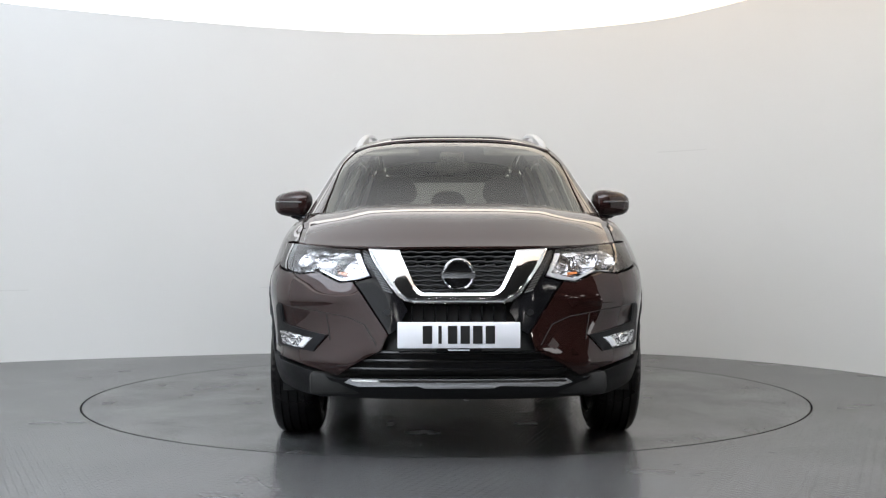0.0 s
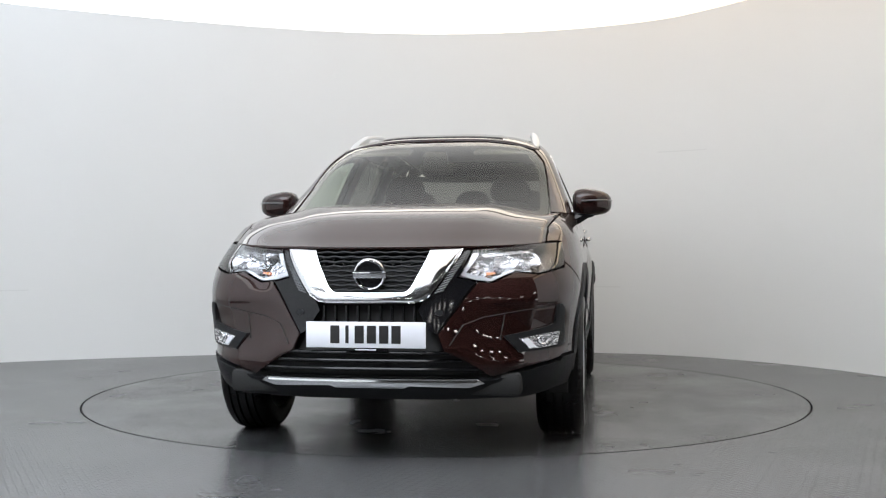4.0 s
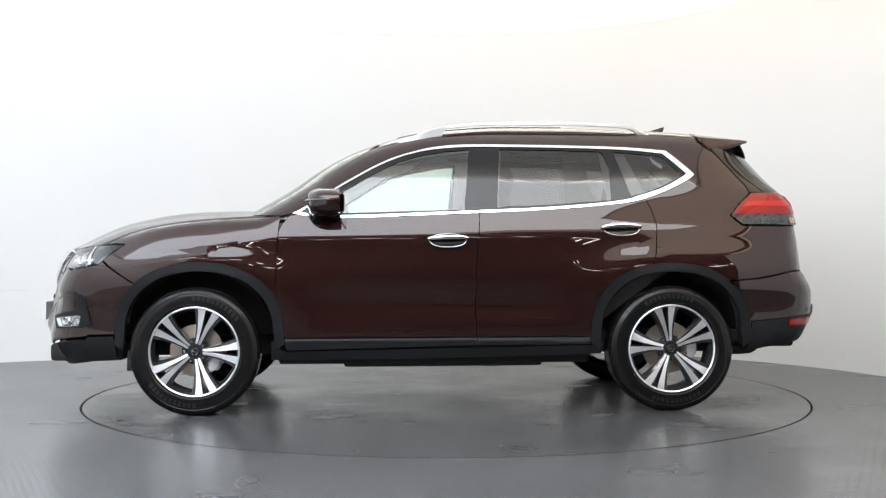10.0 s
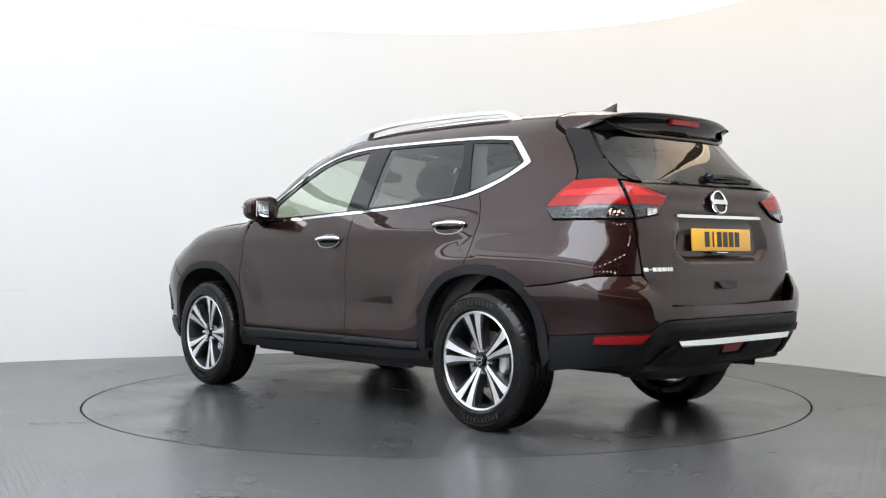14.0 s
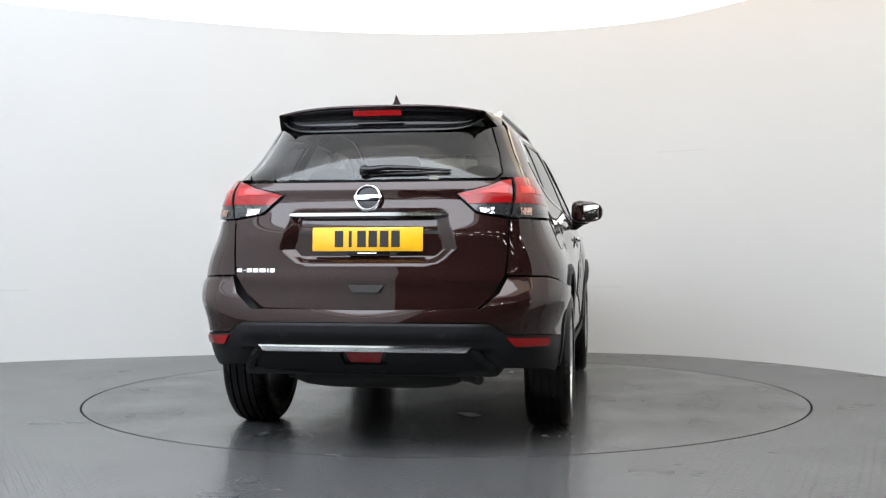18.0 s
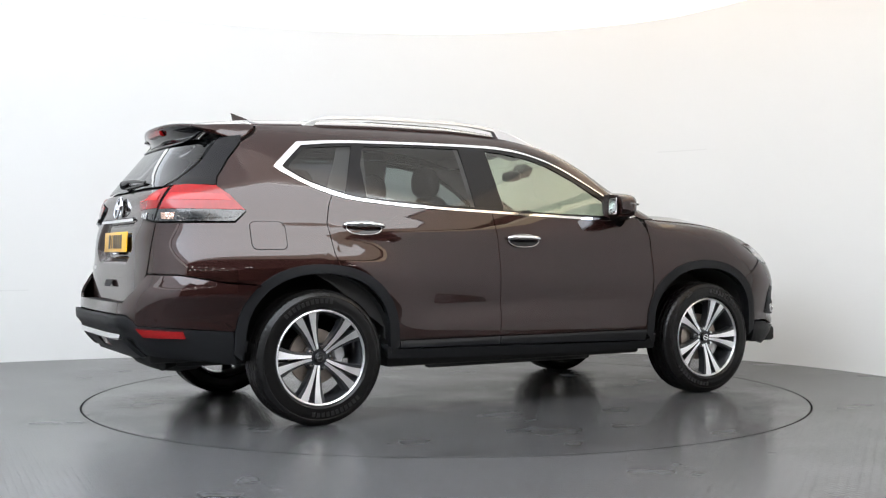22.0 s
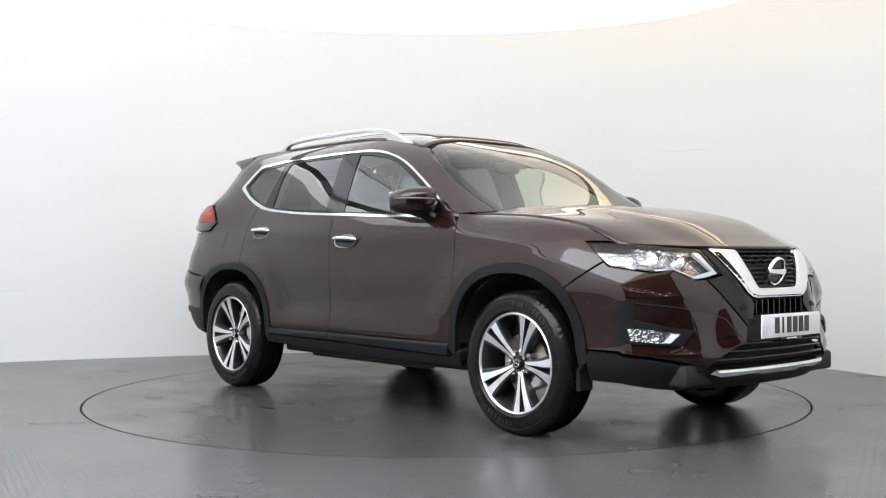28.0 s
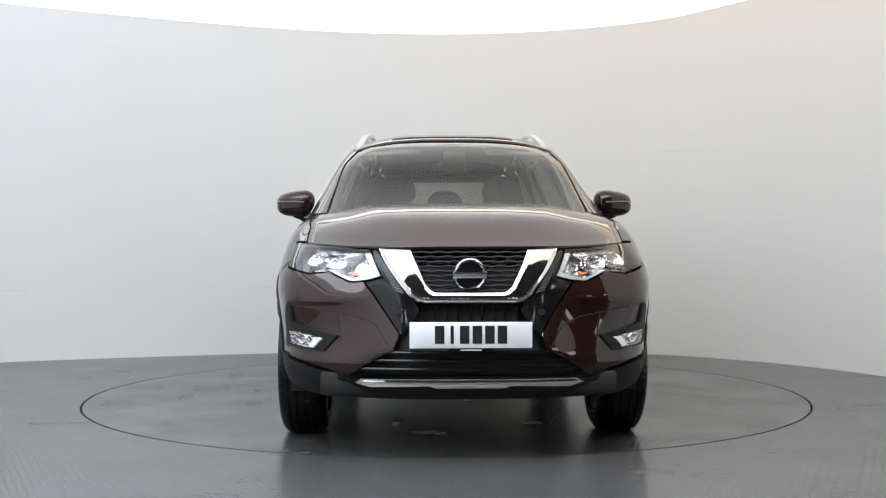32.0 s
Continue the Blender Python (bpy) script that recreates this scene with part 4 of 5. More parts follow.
    for y, z in ((0.36, 0.545), (-0.36, 0.545), (0.74, 0.57), (-0.74, 0.57)):
        n = RR([(y, z)])[0]
        panel("parking_sensor", sk, [(n[0] + 0.013 * math.cos(a), n[1] + 0.013 * math.sin(a)) for a in np.linspace(0, math.tau, 14, endpoint=False)], PLASTIC if abs(y) < 0.5 else PAINT, car, "round parking sensor",
              off=0.030 if abs(y) < 0.5 else 0.006, both=False, gap=0, thick=0.006, grid=0.006)


REDGUIDE = mat("bright_red_guide", (0.43, 0.010, 0.010), 0.15, 0, 0.4, 0.15, 60.0, spec=0.25)
tail()


def nose():
    sk = lower
    lamp = FF([(0.428, 0.922), (0.52, 0.928), (0.62, 0.938), (0.70, 0.948)]) + SS([(1.745, 0.957), (1.790, 0.928), (1.845, 0.885), (1.900, 0.848)]) + FF([(0.770, 0.830), (0.712, 0.818), (0.617, 0.828), (0.520, 0.782), (0.450, 0.788), (0.378, 0.803)])
    # painted bumper with its fog lamp pockets
    arc = [q for q in FRONT_OUT if q[0] > 1.678 and q[1] > 0.47]
    half = FF([(0.302, 0.560), (0.330, 0.490), (0.455, 0.421), (0.523, 0.375), (0.613, 0.402), (0.72, 0.426), (0.80, 0.441)]) + SS([(1.95, 0.452), (1.800, 0.455)]) + SS(arc) + SS([(1.680, 0.738), (1.872, 0.864), (1.900, 0.843)]) + \
        FF([(0.770, 0.825), (0.712, 0.813), (0.617, 0.824), (0.520, 0.777), (0.462, 0.782), (0.420, 0.730)])

    def shape(u, v):
        y = np.abs(lower(u, v)[:, 1])
        line = 0.715 - 0.04 * step(0.45, 0.8, y)
        brow = 0.006 * np.exp(-((v - line) / 0.05)**2) * step(0.36, 0.5, y) * step(0.86, 0.80, y)
        sunk = -0.006 * step(0.44, 0.62, y) * step(0.812, 0.795, y) * step(0.692, 0.668, v) * step(0.46, 0.58, v)
        return brow + sunk + 0.006 * step(0.47, 0.44, v) * step(0.45, 0.6, y) * step(0.9, 0.8, y)
    panel("front_bumper", sk, half, PAINT, car, relief=shape, grid=0.02)
    for line in ([(0.784, 0.676), (0.64, 0.656), (0.487, 0.630)], [(0.578, 0.642), (0.572, 0.600), (0.560, 0.530)], [(0.487, 0.630), (0.405, 0.598), (0.352, 0.512)]):
        seam(sk, FF(line), car, relief=shape)
    pocket = FF([(0.822, 0.668), (0.812, 0.682), (0.790, 0.678), (0.783, 0.600), (0.765, 0.588), (0.572, 0.549), (0.580, 0.540), (0.635, 0.477), (0.80, 0.490), (0.820, 0.505)])
    lens = FF([(0.797, 0.560), (0.735, 0.555), (0.632, 0.535), (0.675, 0.488), (0.785, 0.502)])
    for k in (0, 1):
        m = k == 1
        p = panel("fog_lamp_surround", sk, pocket, PLASTIC, car, "black plastic fog lamp surround", off=0.010, thick=0.03, both=False, mirror=m, gap=0, grid=0.01, relief=edge_round(pocket, 0.006, 0.004))[0]
        panel("fog_lamp", sk, lens, FACETS, p, "clear fog lamp", off=0.0115, thick=0.01, both=False, mirror=m, gap=0, grid=0.015)
        panel("daylight_strip", sk, FF([(0.67, 0.536), (0.642, 0.531), (0.676, 0.493), (0.70, 0.496)]), PLATEWHITE, p, "white lamp lens", off=0.0135, thick=0.004, both=False, mirror=m, gap=0, grid=0.015)
        c0 = FF([(0.728, 0.526)])[0]
        panel("fog_bulb", sk, [(c0[0] + 0.021 * math.cos(a), c0[1] + 0.019 * math.sin(a)) for a in np.linspace(0, math.tau, 18, endpoint=False)], REFLECTOR, p, "round fog lamp reflector", off=0.0155, thick=0.006, both=False, mirror=m, gap=0, grid=0.006,
              relief=lambda u, v: -0.008 * (1 - np.clip(((u - c0[0])**2 + (v - c0[1])**2) / 0.0004, 0, 1)))
        # headlamp
        bowl = panel("headlamp", sk, lamp, LAMPBOWL, car, "clear headlamp with bright reflectors", off=-0.055, thick=-0.05, both=False, mirror=m, gap=0.003, grid=0.02)[0]
        drl = FF([(0.392, 0.812), (0.436, 0.912), (0.462, 0.912), (0.414, 0.824), (0.515, 0.799), (0.600, 0.836), (0.690, 0.834), (0.690, 0.828), (0.610, 0.829), (0.515, 0.786), (0.450, 0.795)])
        panel("daylight_guide", sk, drl, DRLWHITE, bowl, "white daylight guide", off=-0.012, thick=0.02, both=False, mirror=m, gap=0, grid=0.02)
        panel("chrome_bezel", sk, FF([(0.47, 0.916), (0.62, 0.932), (0.70, 0.942), (0.70, 0.925), (0.62, 0.915), (0.485, 0.900)]), LAMPBOWL, bowl, "ribbed bright bezel", off=-0.02, thick=0.02, both=False, mirror=m, gap=0, grid=0.02)
        for y, z, r in ((0.575, 0.876, 0.040), (0.685, 0.890, 0.040)):
            c = FF([(y, z)])[0]
            ring = [(c[0] + r * math.cos(a), c[1] + r * 0.85 * math.sin(a)) for a in np.linspace(0, math.tau, 22, endpoint=False)]

            def cup(u, v, c=c, r=r):
                d = np.sqrt((u - c[0])**2 + ((v - c[1]) / 0.85)**2) / r
                return -0.03 * (1 - np.clip(d, 0, 1)**2)
            panel("reflector", sk, ring, FACETS, bowl, "bright lamp reflector", off=-0.015, thick=0.03, both=False, mirror=m, gap=0, grid=0.008, relief=cup)
        panel("indicator", sk, FF([(0.500, 0.822), (0.495, 0.834), (0.535, 0.836), (0.540, 0.828)]), AMBER, bowl, "amber indicator", off=-0.03, thick=0.01, both=False, mirror=m, gap=0, grid=0.02)
        panel("lens", sk, lamp, LENS, bowl, "clear lens", off=0.004, thick=0.012, both=False, mirror=m, gap=0.003, grid=0.03)[0].visible_shadow = False
    # gloss black cheeks, chrome V, grille
    cheek = FF([(0.425, 0.915), (0.375, 0.800), (0.455, 0.780), (0.415, 0.728), (0.298, 0.557), (0.265, 0.575), (0.215, 0.660), (0.230, 0.690), (0.395, 0.918)])
    panel("grille_cheek", sk, cheek, GLOSSBLACK, car, "gloss black panel beside the grille", off=0.0, grid=0.02)
    for z in np.linspace(0.735, 0.905, 15):
        y0 = 0.277 + (z - 0.722) * 0.642
        y1 = min(y0 + 0.030 + 0.05 * (0.905 - z), 0.415)
        for s in (1, -1):
            bm = bmesh.new()
            pts = [lower(*F(s * y, z + 0.012 * k)) for k, y in enumerate((y0, y1))]
            rod(bm, [(float(q[0]) + 0.001, float(q[1]), float(q[2])) for q in pts], 0.0036, 6)
            part("duct_slat", bm, RIMDARK, car, "small dark slat beside the grille")
    half = [(0.0, 0.690), (0.195, 0.690), (0.230, 0.698), (0.262, 0.720), (0.390, 0.920), (0.256, 0.914), (0.181, 0.757), (0.166, 0.741), (0.146, 0.734), (0.0, 0.733)]
    vee = FF(half + [(-y, z) for y, z in reversed(half) if y > 0])
    panel("chrome_v", sk, vee, CHROME, car, "polished chrome V of the grille", off=0.020, thick=0.03, both=False, gap=0, grid=0.008, relief=edge_round(vee, 0.015, 0.012))
    back = panel("grille", sk, FF([(0.30, 0.92), (0.19, 0.700), (0.215, 0.640), (0.265, 0.575), (0.298, 0.555), (0.335, 0.488), (0.46, 0.42), (0.53, 0.362), (-0.53, 0.362), (-0.46, 0.42), (-0.335, 0.488), (-0.298, 0.555), (-0.265, 0.575), (-0.215, 0.640),
                 (-0.19, 0.700), (-0.30, 0.92)]), DARK, car, "black grille backing", off=-0.045, thick=0, both=False, gap=0, grid=0.04)[0]
    for i in range(9):
        z = 0.745 + i * 0.0205
        w = 0.172 + (z - 0.735) * 0.48
        bm = bmesh.new()
        path = []
        for y in np.linspace(-w, w, 57):
            q = lower(*F(float(y), z))
            path.append((float(q[0]) - 0.012, y, z + 0.0024 * math.sin(y * 2 * math.pi / 0.075 + i * math.pi)))
        rod(bm, path, 0.0058, 6)
        part("grille_bar", bm, PLASTIC, back, "wavy black grille bar")
    for i in range(9):
        y = -0.2 + i * 0.05
        bm = bmesh.new()
        q = lower(*F(y, 0.645))
        box(bm, float(q[0]) - 0.02, y, 0.645, 0.03, 0.008, 0.07)
        part("grille_rib", bm, GLOSSBLACK, back, "upright black grille rib", smooth=False)
    for z, w in ((0.482, 0.350), (0.446, 0.405), (0.408, 0.468)):
        bm = bmesh.new()
        path = [(float(lower(*F(float(y), z))[0]) - 0.014, y, z) for y in np.linspace(-w, w, 25)]
        rod(bm, path, 0.009, 8)
        part("lower_grille_bar", bm, GLOSSBLACK, back, "black lower grille bar")
    # frame between plate and lower grille, black chin, bright lip
    low = FF([(0.526, 0.364), (0.613, 0.390), (0.72, 0.413), (0.80, 0.428)]) + SS([(1.95, 0.442), (1.800, 0.446), (1.790, 0.40), (1.790, 0.31), (1.95, 0.302)]) + FF([(0.76, 0.300), (0.66, 0.280), (0.56, 0.272), (0.30, 0.268)])
    full = FF([(0.30, 0.268)]) + low[:-1][::-1] + FF([(0.515, 0.362), (-0.515, 0.362)]) + [(2 * END - u, z) for u, z in low[:-1]] + FF([(-0.30, 0.268)])

    def chin(u, v):
        y = np.abs(lower(u, v)[:, 1])
        return 0.010 * step(0.520, 0.560, y - 0.45 * (0.345 - v))
    c = panel("front_lower_bumper", sk, full, PLASTIC, car, "black plastic front chin", both=False, relief=chin, grid=0.014, thick=0.04)[0]
    lip = FF(both_sides([(0.0, 0.331), (0.15, 0.331), (0.175, 0.340), (0.43, 0.334), (0.494, 0.350), (0.465, 0.367), (0.0, 0.367)]))
    rolled = edge_round(lip, 0.010, 0.007)
    panel("bright_lip", sk, lip, CHROME, c, "polished lip strip", off=0.010, thick=0.02, both=False, gap=0, grid=0.012, relief=lambda u, v: 0.2 * (0.368 - v) + rolled(u, v))
    for s in (1, -1):
        n = FF([(s * 0.306, 0.650)])[0]
        panel("parking_sensor", sk, [(n[0] + 0.013 * math.cos(a), n[1] + 0.013 * math.sin(a)) for a in np.linspace(0, math.tau, 14, endpoint=False)], PLASTIC, car, "round parking sensor", off=0.006, both=False, gap=0, thick=0.006, grid=0.006)


DRLWHITE = mat("frosted_white_guide", (0.55, 0.56, 0.59), 0.25, 0.3, 0.6, 0.05, 60.0)
nose()


def inner_shell():
    """Dark inner faces behind the panel gaps, wheel housings and floor."""
    out = [(1.80, 0.33), (1.78, 0.50)] + [(x, z + 0.0) for x, z in FRONT_IN if z > 0.5] + [(0.90, 0.33), (-0.93, 0.33)] + [q for q in REAR_IN if q[1] > 0.5] + [(-1.78, 0.36)]
    o = SS(out) + RR([(0.60, 0.36), (0.0, 0.36), (0.0, 1.20), (0.60, 1.20)]) + SS([(-1.80, 1.22), (-1.2, 1.14), (0.8, 1.05), (1.3, 1.02), (1.70, 0.93)]) + FF([(0.55, 0.88), (0.0, 0.88), (0.0, 0.33), (0.6, 0.33)])
    panel("inner_shell", lower, o, DARK, car, "dark inner body", off=-0.075, thick=0, gap=0, grid=0.08)
    for name, c, size in (("floor_pan", (0.0, 0, 0.32), (1.80, 1.50, 0.10)), ("rear_undertray", (-1.98, 0, 0.40), (0.40, 1.20, 0.12)), ("front_undertray", (2.0, 0, 0.34), (0.42, 1.30, 0.10)), ("underbody_spine", (0.0, 0, 0.36), (4.0, 0.90, 0.12))):
        bm = bmesh.new()
        box(bm, *c, *size, 0.02)
        part(name, bm, DARK, car, "black underbody panel")
    for x in (AXLE, -AXLE):
        for s in (1, -1):
            bm = bmesh.new()
            rows = []
            for k in range(19):
                a = math.pi * k / 18
                rows.append([bm.verts.new((x - 0.01 + 0.43 * math.cos(a), s * y, 0.43 + 0.375 * math.sin(a))) for y in (0.86, 0.52)])
            for a, b in zip(rows, rows[1:]):
                bm.faces.new((a[0], a[1], b[1], b[0]))
            bm.faces.new([r[1] for r in rows])
            part("wheel_housing", bm, DARK, car, "black wheel housing liner")


inner_shell()


# ---- wheels ----
RUBBERMARK = mat("raised_rubber", (0.011, 0.0105, 0.0105), 0.36, 0, 0, 0.2, 14.0, spec=0.25)


def wheel():
    w = new("wheel")
    side = [(0.250, 0.095), (0.254, 0.102), (0.262, 0.109), (0.266, 0.1125), (0.270, 0.1115), (0.292, 0.1150), (0.314, 0.1135), (0.322, 0.1105), (0.325, 0.1120), (0.328, 0.1095), (0.338, 0.1050), (0.346, 0.0985), (0.354, 0.090), (0.358, 0.080)]
    prof = [(r, -h) for r, h in side]
    for g in (-0.058, -0.022, 0.022, 0.058):
        prof += [(0.3600, g - 0.006), (0.349, g - 0.004), (0.349, g + 0.004), (0.3600, g + 0.006)]
    prof += side[::-1]
    seg = 256
    bm = bmesh.new()
    rows = []
    for r, h in prof:
        row = []
        for k in range(seg):
            # a narrow cross groove in the tread's shoulder at every fourth step
            d = 0.0012 if (k % 4 == 0 and r > 0.345 and abs(h) > 0.066) else 0.0
            a = (k // 4 + (0.0, 0.13, 0.5, 0.87)[k % 4]) * math.tau * 4 / seg
            row.append(bm.verts.new(((r - d) * math.cos(a), h - math.copysign(d * 0.5, h), (r - d) * math.sin(a))))
        rows.append(row)
    for a, b in zip(rows, rows[1:]):
        for k in range(seg):
            bm.faces.new((a[k], a[(k + 1) % seg], b[(k + 1) % seg], b[k]))
    bmesh.ops.recalc_face_normals(bm, faces=bm.faces)
    part("tyre", bm, RUBBER, w, "glossy black road tyre")
    # raised bars on the sidewall where the maker's letters stand
    for a0 in (68, 248):
        for i in range(11):
            bm = bmesh.new()
            rows = []
            for j in range(3):
                a = radians(a0 + i * 5.2 + j * 1.8)
                rows.append([bm.verts.new((r * math.cos(a), y, r * math.sin(a))) for r, y in ((0.287, 0.1135), (0.287, 0.1160), (0.311, 0.1150), (0.311, 0.1125))])
            for a, b in zip(rows, rows[1:]):
                for k in range(3):
                    bm.faces.new((a[k], a[k + 1], b[k + 1], b[k]))
            bmesh.ops.recalc_face_normals(bm, faces=bm.faces)
            part("sidewall_mark", bm, RUBBERMARK, w, "raised rubber bar on the sidewall", smooth=False)
    bm = bmesh.new()
    lathe(bm, [(0.250, -0.10), (0.240, -0.09), (0.226, -0.05), (0.222, 0.02), (0.228, 0.07), (0.238, 0.088), (0.243, 0.098)], 72)
    part("rim", bm, RIMDARK, w, "dark rim barrel")
    bm = bmesh.new()
    lathe(bm, [(0.2405, 0.094), (0.2435, 0.102), (0.248, 0.105), (0.2525, 0.102), (0.2545, 0.096)], 96)
    part("rim_edge", bm, MACHINED, w, "bright machined rim edge")
    # five double spokes: a machined face over a dark body
    for k in range(5):
        base = math.pi / 2 + k * math.tau / 5
        for s in (-1, 1):
            def at(r, off, y):
                # the two blades of a pair spread from the hub to the edge
                a = base + s * off
                return (r * math.cos(a), y, r * math.sin(a))
            rr = [0.044, 0.085, 0.130, 0.190, 0.242]
            inn = [0.030, 0.030, 0.045, 0.062, 0.074]
            out = [0.46, 0.33, 0.295, 0.310, 0.345]
            hgt = [0.070, 0.076, 0.084, 0.093, 0.100]
            bm = bmesh.new()
            A = [bm.verts.new(at(r, a, h)) for r, a, h in zip(rr, inn, hgt)]
            B = [bm.verts.new(at(r, b, h - 0.004)) for r, b, h in zip(rr, out, hgt)]
            C = [bm.verts.new(at(r, b + 0.03, h - 0.05)) for r, b, h in zip(rr, out, hgt)]
            D = [bm.verts.new(at(r, a - 0.03, h - 0.05)) for r, a, h in zip(rr, inn, hgt)]
            for i in range(4):
                for P, Q in ((A, B), (B, C), (C, D), (D, A)):
                    bm.faces.new((P[i], P[i + 1], Q[i + 1], Q[i]))
            for i in (0, 4):
                bm.faces.new((A[i], B[i], C[i], D[i]))
            bmesh.ops.recalc_face_normals(bm, faces=bm.faces)
            sp = part("spoke", bm, RIMDARK, w, "dark spoke with a machined face", smooth=False)
            bm = bmesh.new()
            f = 0.70
            A = [bm.verts.new(at(r, a + 0.008, h + 0.0012)) for r, a, h in zip(rr, inn, hgt)]
            B = [bm.verts.new(at(r, a + (b - a) * f, h - 0.004 * f + 0.0012)) for r, a, b, h in zip(rr, inn, out, hgt)]
            A2 = [bm.verts.new(v.co - Vector((0, 0.003, 0))) for v in A]
            B2 = [bm.verts.new(v.co - Vector((0, 0.003, 0))) for v in B]
            for i in range(4):
                for P, Q in ((A, B), (B, B2), (A2, A)):
                    bm.faces.new((P[i], P[i + 1], Q[i + 1], Q[i]))
            bmesh.ops.recalc_face_normals(bm, faces=bm.faces)
            part("machined_face", bm, MACHINED, sp, "bright machined face", smooth=False)
    bm = bmesh.new()
    lathe(bm, [(0.0, 0.066), (0.062, 0.066), (0.075, 0.050), (0.078, 0.0), (0.0, 0.0)], 40)
    part("hub", bm, RIMDARK, w, "dark hub")
    bm = bmesh.new()
    lathe(bm, [(0.0, 0.086), (0.024, 0.085), (0.029, 0.080), (0.030, 0.060), (0.0, 0.060)], 32)
    cap = part("hub_cap", bm, GLOSSBLACK, w, "black centre cap")
    bm = bmesh.new()
    lathe(bm, [(0.016, 0.0865), (0.021, 0.0865), (0.021, 0.0845), (0.016, 0.0845)], 28, close=True)
    box(bm, 0, 0.0865, 0, 0.044, 0.003, 0.007)
    part("cap_badge", bm, CHROME, cap, "silver ring badge")
    for k in range(5):
        a = math.pi / 2 + (k + 0.5) * math.tau / 5
        bm = bmesh.new()
        bmesh.ops.create_cone(bm, cap_ends=True, segments=6, radius1=0.011, radius2=0.009, depth=0.03, matrix=Matrix.Translation((0.057 * math.cos(a), 0.070, 0.057 * math.sin(a))) @ Matrix.Rotation(-math.pi / 2, 4, "X"))
        part("wheel_nut", bm, CHROME, w, "wheel nut", smooth=False)
    bm = bmesh.new()
    lathe(bm, [(0.06, 0.018), (0.148, 0.018), (0.149, 0.0), (0.06, 0.0)], 56, close=True)
    part("brake_disc", bm, STEEL, w, "bare steel brake disc")
    bm = bmesh.new()
    rows = []
    for i in range(13):
        a = radians(-35 + i * 70 / 12)
        full = 1.0 if 1 < i < 11 else 0.6
        rows.append([bm.verts.new((-r * math.cos(a), y, r * math.sin(a))) for r, y in ((0.128 - 0.036 * full, -0.018), (0.128 + 0.036 * full, -0.018), (0.128 + 0.034 * full, 0.034), (0.128 + 0.022 * full, 0.044), (0.128 - 0.024 * full, 0.044), (0.128 - 0.036 * full, 0.034))])
    for a, b in zip(rows, rows[1:]):
        for k in range(6):
            bm.faces.new((a[k], a[(k + 1) % 6], b[(k + 1) % 6], b[k]))
    bm.faces.new(rows[0])
    bm.faces.new(rows[-1][::-1])
    bmesh.ops.recalc_face_normals(bm, faces=bm.faces)
    part("brake_caliper", bm, CAST, w, "cast grey brake caliper")
    return w


first = wheel()
YW = 0.786
first.parent = car
first.matrix_basis = pose(AXLE, YW, HUB_Z)
for x, s, r in ((AXLE, -1, -23), (-AXLE, 1, 10), (-AXLE, -1, 22)):
    q = copy_thing(first, pose(x, s * YW, HUB_Z, 0, r, 0 if s > 0 else 180))
first.matrix_basis = pose(AXLE, YW, HUB_Z, 0, -20, 0)


# ---- fittings on the car ----
def on(skin, q, d=0.0):
    """The place d metres outside a point of the skin, and the way out of it."""
    uv = np.array([q])
    n = normals_at(skin, uv)[0]
    return Vector(skin(uv[:, 0], uv[:, 1])[0] + n * d), Vector(n)


def egg(bm, c, s, seg=24, rings=14, p=2.6):
    """A rounded block: a ball pressed towards a box."""
    g = bmesh.ops.create_uvsphere(bm, u_segments=seg, v_segments=rings, radius=1)["verts"]
    for v in g:
        k = (abs(v.co.x)**p + abs(v.co.y)**p + abs(v.co.z)**p)**(-1 / p)
        v.co = Vector((c[0] + v.co.x * k * s[0], c[1] + v.co.y * k * s[1], c[2] + v.co.z * k * s[2]))
    return g


def mirrors():
    for s in (1, -1):
        bm = bmesh.new()
        for v in egg(bm, (0, 0, 0), (0.122, 0.110, 0.078), p=3.2):
            t = (v.co.y + 0.110) / 0.220
            v.co.z *= 0.80 + 0.25 * (1 - t)
            v.co.z += 0.012 * (1 - t) * (1 if v.co.z > 0 else 0)
            v.co.x = v.co.x * (0.72 + 0.3 * (1 - t)) - 0.035 * t * t
            if v.co.x < -0.075:
                v.co.x = -0.075 + (v.co.x + 0.075) * 0.15
        bmesh.ops.transform(bm, matrix=pose(0.618, s * 0.925, 1.190) @ Matrix.Diagonal((1, s, 1, 1)), verts=bm.verts)
        bmesh.ops.recalc_face_normals(bm, faces=bm.faces)
        m = part("door_mirror", bm, PAINT, car, "brown door mirror with a black foot")
        bm = bmesh.new()
        box(bm, 0.534, s * 0.928, 1.188, 0.006, 0.160, 0.100, 0.002, Matrix.Rotation(radians(s * 14), 4, "Z"))
        part("mirror_glass", bm, CHROME, m, "mirror glass")
        bm = bmesh.new()
        egg(bm, (0.640, s * 0.87, 1.125), (0.055, 0.07, 0.022))
        rod(bm, [(0.67, s * 0.80, 1.085), (0.665, s * 0.845, 1.105), (0.655, s * 0.89, 1.130)], [0.040, 0.034, 0.030], 10)
        part("mirror_foot", bm, GLOSSBLACK, m, "black mirror foot")
        bm = bmesh.new()
        rod(bm, [(0.729, s * 0.865, 1.199), (0.731, s * 0.920, 1.201), (0.710, s * 0.978, 1.202), (0.664, s * 1.020, 1.203), (0.594, s * 1.035, 1.204)], 0.005, 6)
        part("indicator_strip", bm, SMOKE, m, "thin clear indicator strip")


